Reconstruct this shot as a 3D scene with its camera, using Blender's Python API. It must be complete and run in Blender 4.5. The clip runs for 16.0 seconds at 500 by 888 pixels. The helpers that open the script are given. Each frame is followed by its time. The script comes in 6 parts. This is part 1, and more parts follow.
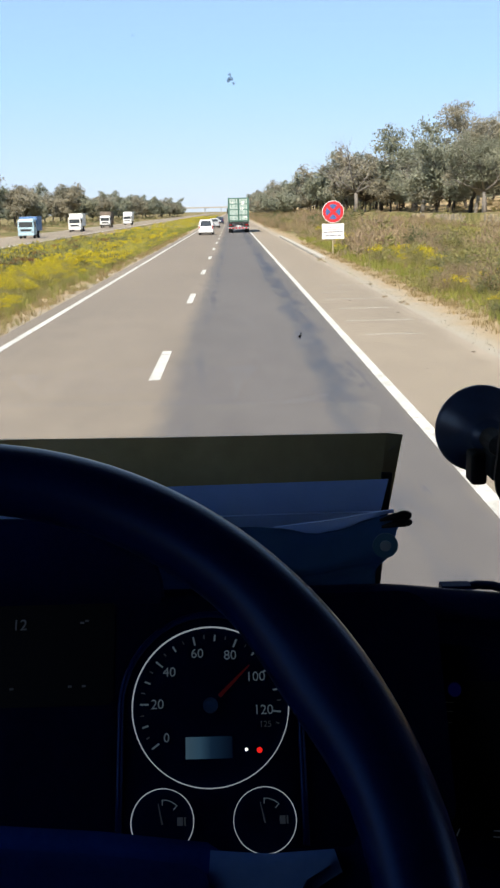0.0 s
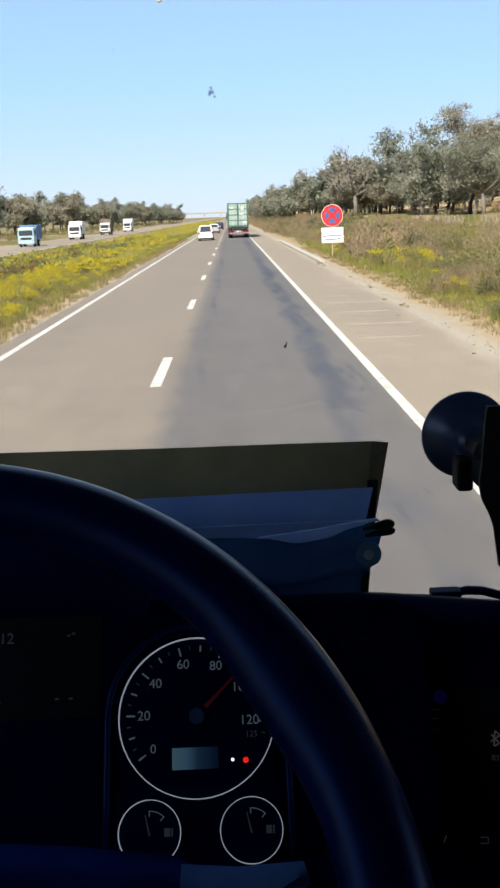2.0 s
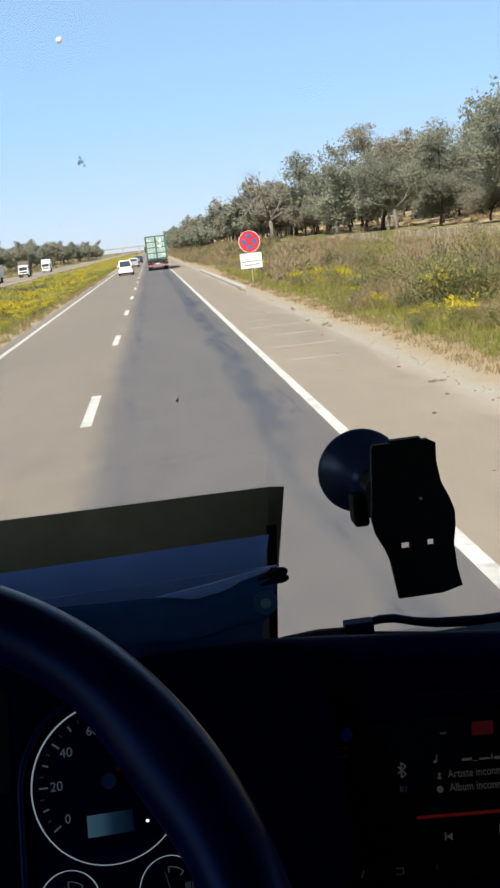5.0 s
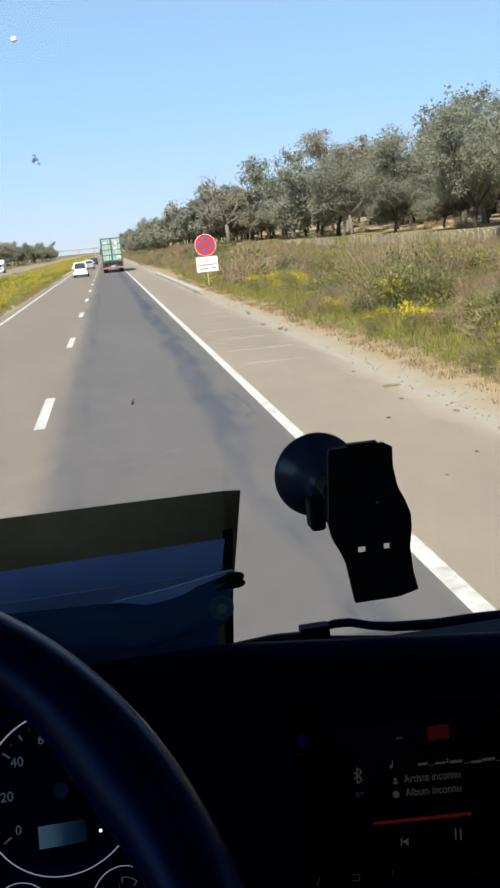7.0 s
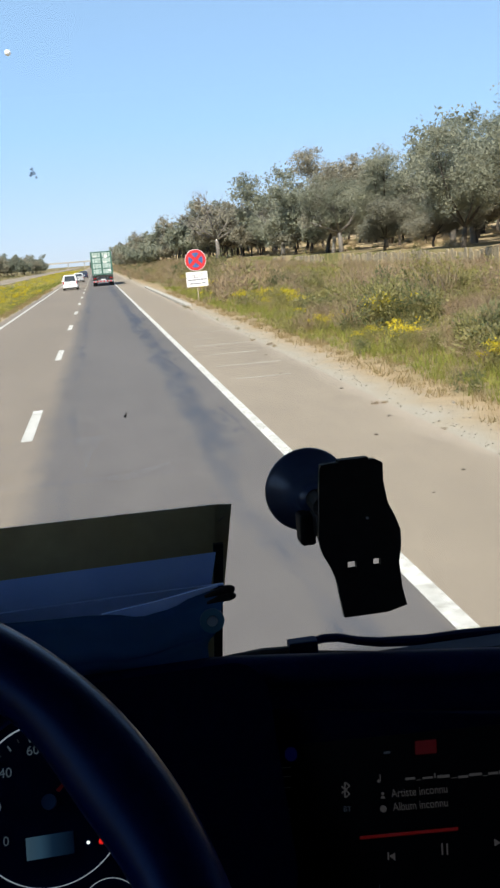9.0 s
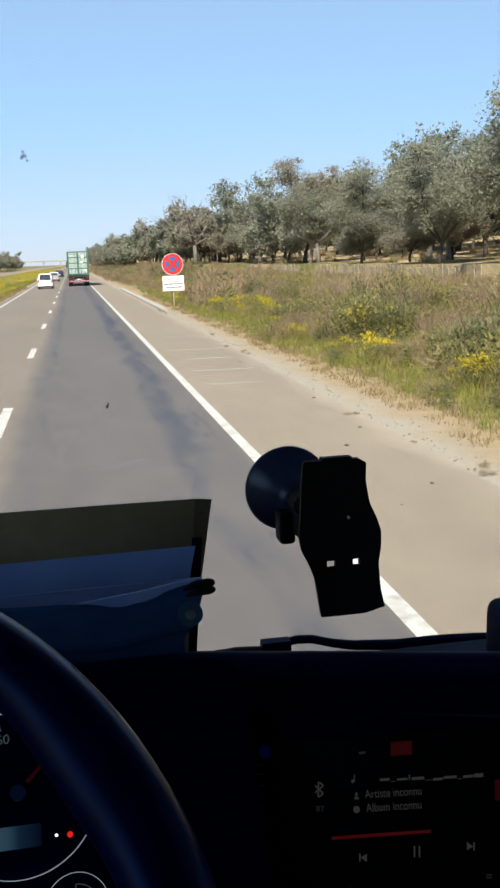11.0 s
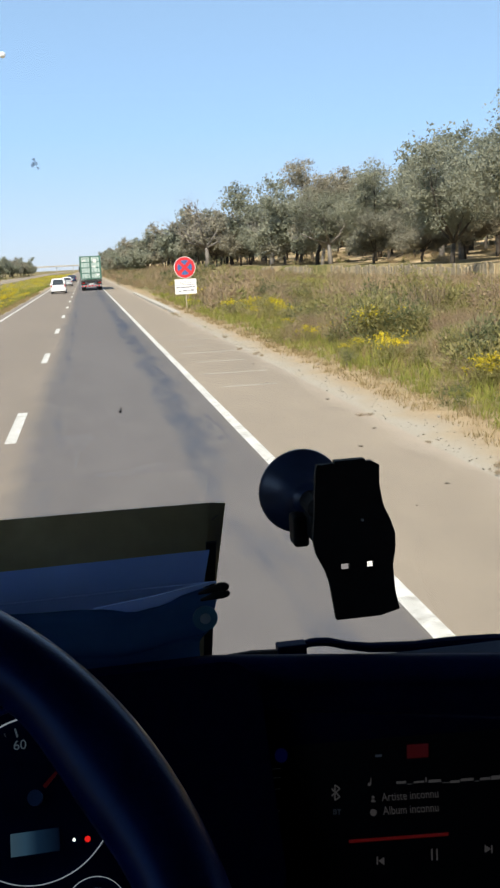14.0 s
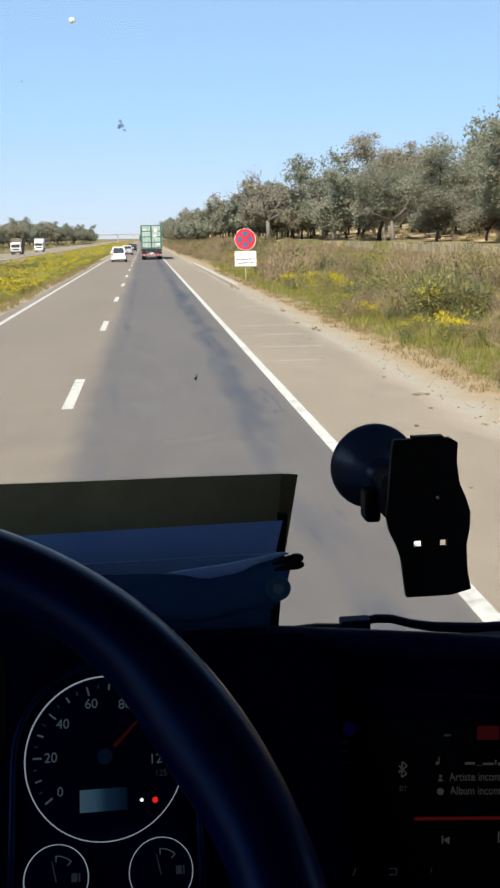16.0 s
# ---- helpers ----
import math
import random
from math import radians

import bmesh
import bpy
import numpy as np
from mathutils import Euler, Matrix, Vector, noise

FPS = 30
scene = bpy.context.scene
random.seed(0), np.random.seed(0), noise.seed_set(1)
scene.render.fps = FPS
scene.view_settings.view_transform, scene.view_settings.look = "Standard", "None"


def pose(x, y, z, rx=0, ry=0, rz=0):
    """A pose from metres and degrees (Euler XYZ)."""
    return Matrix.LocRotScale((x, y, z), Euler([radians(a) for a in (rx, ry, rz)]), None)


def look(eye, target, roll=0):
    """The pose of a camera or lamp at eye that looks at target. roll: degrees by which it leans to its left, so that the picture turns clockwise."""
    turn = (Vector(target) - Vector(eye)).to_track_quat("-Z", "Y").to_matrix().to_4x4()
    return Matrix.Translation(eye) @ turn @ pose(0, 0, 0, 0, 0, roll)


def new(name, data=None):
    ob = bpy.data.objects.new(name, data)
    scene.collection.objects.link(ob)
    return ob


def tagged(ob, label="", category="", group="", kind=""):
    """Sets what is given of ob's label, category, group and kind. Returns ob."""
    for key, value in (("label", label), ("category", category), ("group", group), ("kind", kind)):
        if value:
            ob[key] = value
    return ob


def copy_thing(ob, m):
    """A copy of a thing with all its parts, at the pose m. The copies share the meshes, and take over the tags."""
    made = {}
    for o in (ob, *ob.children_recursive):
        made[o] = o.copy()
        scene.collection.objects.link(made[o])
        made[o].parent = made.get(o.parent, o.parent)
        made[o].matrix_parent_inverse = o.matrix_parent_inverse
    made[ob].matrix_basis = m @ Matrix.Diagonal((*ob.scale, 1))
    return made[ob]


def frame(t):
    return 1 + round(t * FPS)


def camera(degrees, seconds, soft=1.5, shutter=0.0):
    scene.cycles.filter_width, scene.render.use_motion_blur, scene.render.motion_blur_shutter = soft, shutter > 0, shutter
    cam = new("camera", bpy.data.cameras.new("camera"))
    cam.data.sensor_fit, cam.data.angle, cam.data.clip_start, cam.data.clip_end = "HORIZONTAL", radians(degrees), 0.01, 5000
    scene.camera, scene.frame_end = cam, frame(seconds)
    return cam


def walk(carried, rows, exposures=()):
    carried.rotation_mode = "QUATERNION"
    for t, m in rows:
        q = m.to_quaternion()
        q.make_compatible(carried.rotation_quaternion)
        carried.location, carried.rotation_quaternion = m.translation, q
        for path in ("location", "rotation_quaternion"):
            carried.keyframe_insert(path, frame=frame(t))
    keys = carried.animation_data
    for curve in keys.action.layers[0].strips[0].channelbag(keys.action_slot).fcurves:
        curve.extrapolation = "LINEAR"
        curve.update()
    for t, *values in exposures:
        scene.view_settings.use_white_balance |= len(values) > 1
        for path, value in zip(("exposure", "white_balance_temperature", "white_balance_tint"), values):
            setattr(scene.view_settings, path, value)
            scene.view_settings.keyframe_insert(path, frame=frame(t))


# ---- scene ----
cam = camera(29.7, 16.0, soft=2.5)
PATH = [
    (0, (-0.107, 0.257, 2.629), (-0.08, 2.199, 2.148), -1.3),
    (0.5, (-0.107, 0.26, 2.621), (-0.091, 2.202, 2.1561), -0.8),
    (1, (-0.108, 0.259, 2.625), (-0.095, 2.198, 2.1532), -0.5),
    (1.5, (-0.108, 0.257, 2.629), (-0.086, 2.194, 2.1502), -0.5),
    (2, (-0.09, 0.253, 2.635), (-0.069, 2.193, 2.1649), -2.2),
    (2.5, (-0.1, 0.26, 2.631), (-0.067, 2.202, 2.1595), -1.2),
    (3, (-0.095, 0.251, 2.637), (-0.051, 2.194, 2.1716), -1.8),
    (3.5, (-0.072, 0.238, 2.653), (0.034, 2.185, 2.207), -3.8),
    (4, (-0.077, 0.259, 2.638), (0.034, 2.207, 2.2), -2.9),
    (4.5, (-0.062, 0.247, 2.654), (0.093, 2.192, 2.216), -4.7),
    (5, (-0.046, 0.236, 2.662), (0.112, 2.184, 2.237), -6.4),
    (7.5, (-0.047, 0.246, 2.659), (0.224, 2.181, 2.232), -5.1),
    (8, (-0.051, 0.247, 2.658), (0.222, 2.182, 2.232), -4.3),
    (8.5, (-0.054, 0.245, 2.661), (0.231, 2.177, 2.229), -3.7),
    (9, (-0.052, 0.238, 2.661), (0.231, 2.178, 2.263), -4.6),
    (11.5, (-0.068, 0.247, 2.647), (0.311, 2.175, 2.2664), -1.0),
    (12, (-0.069, 0.243, 2.65), (0.358, 2.17, 2.3068), -0.8),
    (12.5, (-0.065, 0.266, 2.625), (0.361, 2.185, 2.258), -0.3),
    (13, (-0.077, 0.266, 2.637), (0.252, 2.202, 2.2351), -0.9),
    (13.5, (-0.078, 0.256, 2.644), (0.28, 2.193, 2.2635), -0.6),
    (14, (-0.064, 0.245, 2.65), (0.255, 2.187, 2.268), -2.8),
    (14.5, (-0.066, 0.251, 2.649), (0.225, 2.191, 2.26), -2.4),
    (15, (-0.081, 0.246, 2.65), (0.218, 2.195, 2.2807), -1.0),
    (15.5, (-0.089, 0.252, 2.635), (0.183, 2.199, 2.2494), -0.2),
    (16, (-0.086, 0.254, 2.646), (0.119, 2.196, 2.215), -1.1),
]
walk(cam, [(t, look(eye, target, roll)) for t, eye, target, roll in PATH], [(0.0, 1.03, 6500, 11), (3.0, 1.0, 6500, 11), (4.5, 0.92, 6450, 10), (7.5, 0.90, 6300, 9), (9.0, 0.90, 6300, 9), (11.5, 0.90, 6500, 10), (16.0, 0.90, 6450, 10)])
# The cab stands where the lorry stands against the road; the road runs along +y, its surface is z = 0.

# ---- world, sun, exposure ----
SUN_DIR = Vector((0.34, 0.80, -0.88)).normalized()      # the way the light goes
world = bpy.data.worlds.new("sky")
scene.world = world
world.use_nodes = True
wn = world.node_tree
wn.nodes.clear()
sky = wn.nodes.new("ShaderNodeTexSky")
sky.sky_type, sky.sun_disc = "NISHITA", False
sky.sun_elevation = math.asin(-SUN_DIR.z)
sky.sun_rotation = math.atan2(-SUN_DIR.x, -SUN_DIR.y)
sky.altitude, sky.air_density, sky.dust_density, sky.ozone_density = 50, 0.85, 0.25, 1.6
back = wn.nodes.new("ShaderNodeBackground")
back.inputs["Strength"].default_value = 0.088
wout = wn.nodes.new("ShaderNodeOutputWorld")
# thin haze: pale at the horizon, clear blue higher up
up = wn.nodes.new("ShaderNodeTexCoord")
height = wn.nodes.new("ShaderNodeSeparateXYZ")
wn.links.new(up.outputs["Generated"], height.inputs[0])
veil = wn.nodes.new("ShaderNodeValToRGB")
for el, (p, c) in zip([veil.color_ramp.elements[0], veil.color_ramp.elements[1], veil.color_ramp.elements.new(0.12)], ((0.0, (4.0, 4.7, 6.2)), (0.34, (1.25, 4.5, 8.5)), (0.13, (2.98, 4.72, 7.3)))):
    el.position, el.color = p, (*c, 1)
wn.links.new(height.outputs[2], veil.inputs[0])
haze = wn.nodes.new("ShaderNodeMix")
haze.data_type = "RGBA"
haze.inputs[0].default_value = 0.8
wn.links.new(sky.outputs[0], haze.inputs[6])
wn.links.new(veil.outputs[0], haze.inputs[7])
wn.links.new(haze.outputs[2], back.inputs[0])
wn.links.new(back.outputs[0], wout.inputs[0])

sun_data = bpy.data.lights.new("sun", "SUN")
sun_data.energy, sun_data.angle, sun_data.color = 4.45, radians(0.53), (1.0, 0.91, 0.79)
sun = new("sun", sun_data)
sun.matrix_world = look((0, 0, 60), Vector((0, 0, 60)) + SUN_DIR)


# ---- materials ----
class Nodes:
    """A small hand for wiring node materials."""

    def __init__(self, name):
        self.mat = bpy.data.materials.new(name)
        self.mat.use_nodes = True
        self.tree = self.mat.node_tree
        self.tree.nodes.clear()
        self.out = self.tree.nodes.new("ShaderNodeOutputMaterial")
        self.bsdf = self.tree.nodes.new("ShaderNodeBsdfPrincipled")
        self.link(self.bsdf.outputs[0], self.out.inputs[0])
        self.coords = None

    def link(self, a, b):
        self.tree.links.new(a, b)

    def node(self, kind):
        return self.tree.nodes.new(kind)

    def where(self):
        if self.coords is None:
            self.coords = self.node("ShaderNodeTexCoord").outputs["Object"]
        return self.coords

    def place(self):
        return self.node("ShaderNodeNewGeometry").outputs["Position"]

    def noise(self, scale, detail=4.0, stretch=None, rough=0.55, where=None):
        n = self.node("ShaderNodeTexNoise")
        n.inputs["Scale"].default_value, n.inputs["Detail"].default_value = scale, detail
        n.inputs["Roughness"].default_value = rough
        src = where or self.where()
        if stretch:
            m = self.node("ShaderNodeMapping")
            m.inputs["Scale"].default_value = stretch
            self.link(src, m.inputs["Vector"])
            src = m.outputs[0]
        self.link(src, n.inputs["Vector"])
        return n.outputs["Fac"]

    def ramp(self, fac, stops):
        r = self.node("ShaderNodeValToRGB")
        e = r.color_ramp.elements
        while len(e) < len(stops):
            e.new(0.5)
        for el, (p, c) in zip(e, stops):
            el.position = p
            el.color = (*c, 1) if len(c) == 3 else c
        self.link(fac, r.inputs[0])
        return r.outputs[0]

    def mix(self, fac, a, b, how="MIX"):
        m = self.node("ShaderNodeMix")
        m.data_type, m.blend_type = "RGBA", how
        for sock, val in ((m.inputs[0], fac), (m.inputs[6], a), (m.inputs[7], b)):
            if isinstance(val, (int, float)):
                sock.default_value = val
            elif isinstance(val, tuple):
                sock.default_value = (*val, 1)
            else:
                self.link(val, sock)
        return m.outputs[2]

    def maths(self, op, a, b=0.0, clamp=False):
        m = self.node("ShaderNodeMath")
        m.operation, m.use_clamp = op, clamp
        for sock, val in zip(m.inputs, (a, b)):
            if isinstance(val, (int, float)):
                sock.default_value = val
            else:
                self.link(val, sock)
        return m.outputs[0]

    def bump(self, height, strength, distance):
        b = self.node("ShaderNodeBump")
        b.inputs["Strength"].default_value, b.inputs["Distance"].default_value = strength, distance
        self.link(height, b.inputs["Height"])
        self.link(b.outputs[0], self.bsdf.inputs["Normal"])

    def set(self, rough=None, metal=None, color=None, spec=None, glow=None, power=0.0):
        i = self.bsdf.inputs
        for key, val in (("Roughness", rough), ("Metallic", metal), ("Base Color", color), ("Specular IOR Level", spec), ("Emission Color", glow)):
            if val is None:
                continue
            if isinstance(val, tuple):
                i[key].default_value = (*val, 1)
            elif isinstance(val, (int, float)):
                i[key].default_value = val
            else:
                self.link(val, i[key])
        i["Emission Strength"].default_value = power
        return self.mat


def speckled(name, dark, light, scale, rough=0.6, metal=0.0, bump=0.0, spec=0.5, big=None, each=False, cast_tint=None):
    """A surface of one colour that wanders between two tones at a fine and a broad scale."""
    n = Nodes(name)
    fine = n.ramp(n.noise(scale, 6), [(0.3, dark), (0.7, light)])
    broad = n.ramp(n.noise(big or scale * 0.08, 3), [(0.3, (0.78, 0.78, 0.78)), (0.7, (1.08, 1.08, 1.08))])
    color = n.mix(1.0, fine, broad, "MULTIPLY")
    if bump:
        n.bump(n.noise(scale * 2, 5), 0.6, bump)
    # the cab's blue cast, put into the colour of the gloss
    if cast_tint:
        n.bsdf.inputs["Specular Tint"].default_value = (*cast_tint, 1)
    if each:        # pieces that share a mesh differ in tone
        own = n.ramp(n.node("ShaderNodeObjectInfo").outputs["Random"], [(0.0, (0.72, 0.72, 0.74)), (0.5, (1.0, 0.98, 0.92)), (1.0, (1.12, 1.05, 0.92))])
        color = n.mix(1.0, color, own, "MULTIPLY")
    return n.set(rough=rough, metal=metal, color=color, spec=spec)


def leafy(name, tones, shine=0.55):
    """Leaves: each one takes its own tone from a few."""
    n = Nodes(name)
    geo = n.node("ShaderNodeNewGeometry")
    info = n.node("ShaderNodeObjectInfo")
    stops = [((k + 0.5) / len(tones), c) for k, c in enumerate(tones)]
    col = n.ramp(geo.outputs["Random Per Island"], stops)
    shade = n.ramp(info.outputs["Random"], [(0.0, (0.8, 0.82, 0.8)), (1.0, (1.15, 1.1, 1.05))])
    col = n.mix(1.0, col, shade, "MULTIPLY")
    tr = n.node("ShaderNodeBsdfTranslucent")
    n.link(col, tr.inputs[0])
    ms = n.node("ShaderNodeMixShader")
    ms.inputs[0].default_value = 0.42
    n.link(n.bsdf.outputs[0], ms.inputs[1])
    n.link(tr.outputs[0], ms.inputs[2])
    n.link(ms.outputs[0], n.out.inputs[0])
    return n.set(rough=shine, color=col, spec=0.12)


def glowing(name, color, power, base=(0.02, 0.02, 0.02)):
    return Nodes(name).set(rough=0.5, color=base, glow=color, power=power)


def asphalt(name, tracks, dark=1.0):
    n = Nodes(name)
    pos = n.place()
    sep = n.node("ShaderNodeSeparateXYZ")
    n.link(pos, sep.inputs[0])
    x = sep.outputs[0]
    grain = n.ramp(n.noise(55, 6, where=pos), [(0.25, (0.72, 0.72, 0.72)), (0.75, (1.2, 1.2, 1.2))])
    broad = n.ramp(n.noise(0.22, 5, (1.0, 0.25, 1.0), where=pos), [(0.3, (0.88, 0.88, 0.88)), (0.7, (1.1, 1.09, 1.07))])
    # the tar's colour includes the blue of the sky it reflects
    worn, tar = (0.240, 0.204, 0.168), (0.050, 0.064, 0.096)
    if tracks:
        wander = n.maths("MULTIPLY", n.maths("SUBTRACT", n.noise(0.16, 3, (1, 0.5, 1), where=pos), 0.5), 0.5)
        fine = n.maths("MULTIPLY", n.maths("SUBTRACT", n.noise(2.2, 6, (1, 0.3, 1), where=pos), 0.5), 0.42)
        ragged = n.maths("MULTIPLY", n.maths("SUBTRACT", n.noise(1.0, 6, (1, 0.22, 1), rough=0.6, where=pos), 0.5), 1.1)

        def band(at, half, soft, rough_edge):
            d = n.maths("ABSOLUTE", n.maths("SUBTRACT", n.maths("ADD", x, n.maths("ADD", wander, rough_edge)), at))
            return n.maths("SUBTRACT", 1.0, n.maths("DIVIDE", n.maths("SUBTRACT", d, half), soft), True)

        lane = n.maths("MULTIPLY", band(0.55, 1.5, 0.36, fine), 0.50)
        long_ = n.ramp(n.noise(0.25, 3, (0.6, 0.12, 1), where=pos), [(0.36, (0.8, 0.8, 0.8)), (0.58, (1, 1, 1))])
        worn_through = n.ramp(n.noise(1.1, 5, (1.4, 0.3, 1), where=pos), [(0.36, (0.6, 0.6, 0.6)), (0.6, (1, 1, 1))])
        track = n.maths("MULTIPLY", band(1.45, 0.16, 0.6, n.maths("MULTIPLY", ragged, 0.6)), n.maths("MULTIPLY", long_, worn_through))
        track2 = n.maths("MULTIPLY", band(-0.72, 0.03, 0.42, n.maths("MULTIPLY", ragged, 0.42)), n.maths("MULTIPLY", n.maths("MULTIPLY", long_, worn_through), 0.8))
        torn = n.ramp(n.noise(1.7, 7, (1, 0.17, 1), rough=0.68, where=pos), [(0.42, (0, 0, 0)), (0.66, (1, 1, 1))])
        torn = n.maths("MULTIPLY", torn, n.maths("MULTIPLY", band(1.5, 0.3, 0.6, n.maths("MULTIPLY", ragged, 0.7)), 0.95))
        seam, seam2 = n.maths("MAXIMUM", n.maths("MULTIPLY", track, 0.92), torn), track2
        amount = n.maths("MAXIMUM", lane, n.maths("MAXIMUM", seam, seam2))
        col = n.mix(amount, worn, tar)
        patch = n.ramp(n.noise(0.9, 4, (1, 0.5, 1), where=pos), [(0.72, (0, 0, 0)), (0.80, (1, 1, 1))])
        col = n.mix(n.maths("MULTIPLY", patch, 0.35), col, (0.30, 0.27, 0.22))
    else:
        dust = n.maths("ADD", n.maths("DIVIDE", n.maths("SUBTRACT", x, 4.15), 0.4), n.maths("MULTIPLY", n.maths("SUBTRACT", n.noise(1.1, 6, (1, 0.4, 1), rough=0.7, where=pos), 0.5), 3.0), True)
        col = n.mix(n.maths("MULTIPLY", dust, 0.8), (0.30, 0.252, 0.197), (0.385, 0.325, 0.262))
    if dark < 1.0:
        col = n.mix(1.0, col, (dark, dark, dark * 1.03), "MULTIPLY")
    mottle = n.ramp(n.noise(1.8, 6, (1, 0.4, 1), rough=0.7, where=pos), [(0.3, (0.9, 0.9, 0.91)), (0.7, (1.07, 1.07, 1.06))])
    col = n.mix(1.0, n.mix(1.0, n.mix(1.0, col, mottle, "MULTIPLY"), grain, "MULTIPLY"), broad, "MULTIPLY")
    n.bump(n.noise(120, 4, where=pos), 0.35, 0.004)
    return n.set(rough=0.82, color=col, spec=0.25)


def earth(name):
    """The verge: gravel beside the tar, then sand, dry grass and green in patches."""
    n = Nodes(name)
    pos = n.place()
    sep = n.node("ShaderNodeSeparateXYZ")
    n.link(pos, sep.inputs[0])
    x = sep.outputs[0]
    gravel = n.ramp(n.noise(26, 5, where=pos), [(0.3, (0.29, 0.255, 0.20)), (0.55, (0.39, 0.355, 0.295)), (0.8, (0.50, 0.465, 0.40))])
    sand = n.ramp(n.noise(3, 6, where=pos), [(0.3, (0.30, 0.22, 0.13)), (0.7, (0.41, 0.315, 0.195))])
    grass = n.ramp(n.noise(1.2, 6, where=pos), [(0.3, (0.075, 0.085, 0.03)), (0.55, (0.17, 0.15, 0.06)), (0.75, (0.27, 0.21, 0.10))])
    patches = n.ramp(n.noise(0.09, 4, where=pos), [(0.44, (0, 0, 0)), (0.60, (1, 1, 1))])
    land = n.mix(n.maths("MULTIPLY", patches, 0.75), grass, sand)
    away = n.maths("ABSOLUTE", n.maths("ADD", x, 0.2))
    edge = n.maths("ADD", away, n.maths("MULTIPLY", n.maths("SUBTRACT", n.noise(0.8, 4, where=pos), 0.5), 1.6))
    toland = n.ramp(n.maths("DIVIDE", n.maths("SUBTRACT", edge, 5.9), 1.5, True), [(0, (0, 0, 0)), (1, (1, 1, 1))])
    tosand = n.ramp(n.maths("DIVIDE", n.maths("SUBTRACT", edge, 4.9), 1.0, True), [(0, (0, 0, 0)), (1, (1, 1, 1))])
    col = n.mix(toland, n.mix(tosand, gravel, sand), land)
    wood = n.ramp(n.maths("DIVIDE", n.maths("SUBTRACT", x, 20.0), 3.0, True), [(0, (0, 0, 0)), (1, (1, 1, 1))])
    col = n.mix(n.maths("MULTIPLY", wood, 0.85), col, n.ramp(n.noise(0.16, 6, where=pos), [(0.36, (0.17, 0.135, 0.065)), (0.5, (0.42, 0.31, 0.175)), (0.62, (0.58, 0.44, 0.28))]))
    n.bump(n.noise(14, 6, where=pos), 0.7, 0.03)
    return n.set(rough=0.95, color=col, spec=0.1)


M_ROAD = asphalt("worn_asphalt", True)
M_SHOULDER = asphalt("shoulder_asphalt", False)
M_EARTH = earth("verge_earth")
M_LINE = speckled("road_paint", (0.42, 0.40, 0.36), (0.76, 0.75, 0.71), 7, 0.7, bump=0.002, big=1.5)
M_FAINT = speckled("worn_road_paint", (0.30, 0.265, 0.215), (0.46, 0.43, 0.37), 6, 0.8)
M_CONCRETE = speckled("pale_concrete", (0.36, 0.33, 0.28), (0.52, 0.49, 0.43), 12, 0.85, bump=0.004)
M_CLOD = speckled("dried_earth", (0.07, 0.055, 0.042), (0.14, 0.115, 0.09), 25, 0.95, bump=0.004)
M_STONE = speckled("limestone", (0.22, 0.19, 0.15), (0.42, 0.38, 0.32), 7, 0.9)
M_BARK = speckled("bark", (0.035, 0.028, 0.022), (0.12, 0.10, 0.08), 9, 0.95, bump=0.03)
M_PALEBARK = speckled("pale_bark", (0.2, 0.17, 0.14), (0.42, 0.38, 0.33), 6, 0.9, bump=0.02)
M_DEADWOOD = speckled("dead_wood", (0.13, 0.115, 0.10), (0.26, 0.235, 0.21), 7, 0.9)
M_OAK = leafy("oak_leaf", [(0.252, 0.266, 0.202), (0.3, 0.314, 0.246), (0.346, 0.353, 0.283), (0.271, 0.286, 0.218)])
M_OAK2 = leafy("grey_oak_leaf", [(0.294, 0.276, 0.216), (0.36, 0.338, 0.272), (0.324, 0.305, 0.24), (0.27, 0.257, 0.196)])
M_DRY = leafy("dry_brush", [(0.353, 0.268, 0.177), (0.445, 0.342, 0.228), (0.285, 0.217, 0.142), (0.513, 0.41, 0.274), (0.353, 0.296, 0.148)])
M_DRY2 = leafy("grey_brush", [(0.308, 0.228, 0.16), (0.388, 0.291, 0.205), (0.239, 0.177, 0.123), (0.456, 0.353, 0.245), (0.353, 0.285, 0.148)])
M_GREEN = leafy("green_shrub_leaf", [(0.207, 0.201, 0.081), (0.31, 0.287, 0.115), (0.241, 0.23, 0.092), (0.368, 0.328, 0.155)])
M_DARKSHRUB = leafy("dark_shrub_leaf", [(0.125, 0.144, 0.069), (0.188, 0.194, 0.1), (0.25, 0.231, 0.125)])
M_YELLOW = leafy("yellow_flower", [(0.70, 0.54, 0.03), (0.52, 0.46, 0.06), (0.76, 0.60, 0.04), (0.6, 0.51, 0.04)], 0.7)
M_RUST = leafy("rust_flower", [(0.3, 0.09, 0.05), (0.22, 0.1, 0.05)], 0.8)
M_GRASS = leafy("dry_grass", [(0.37, 0.27, 0.14), (0.30, 0.225, 0.115), (0.44, 0.335, 0.19), (0.26, 0.21, 0.09)], 0.7)
M_LUSH = leafy("green_grass", [(0.242, 0.264, 0.055), (0.341, 0.352, 0.088), (0.187, 0.215, 0.044), (0.418, 0.385, 0.121)], 0.6)
M_MEADOW = leafy("meadow_leaf", [(0.34, 0.34, 0.09), (0.42, 0.40, 0.12), (0.28, 0.29, 0.07), (0.48, 0.43, 0.14)], 0.6)
M_PALE = speckled("weathered_timber", (0.30, 0.25, 0.165), (0.50, 0.425, 0.30), 5, 0.9, each=True)
M_WHITE = speckled("white_paint", (0.72, 0.72, 0.72), (0.82, 0.82, 0.81), 4, 0.35)
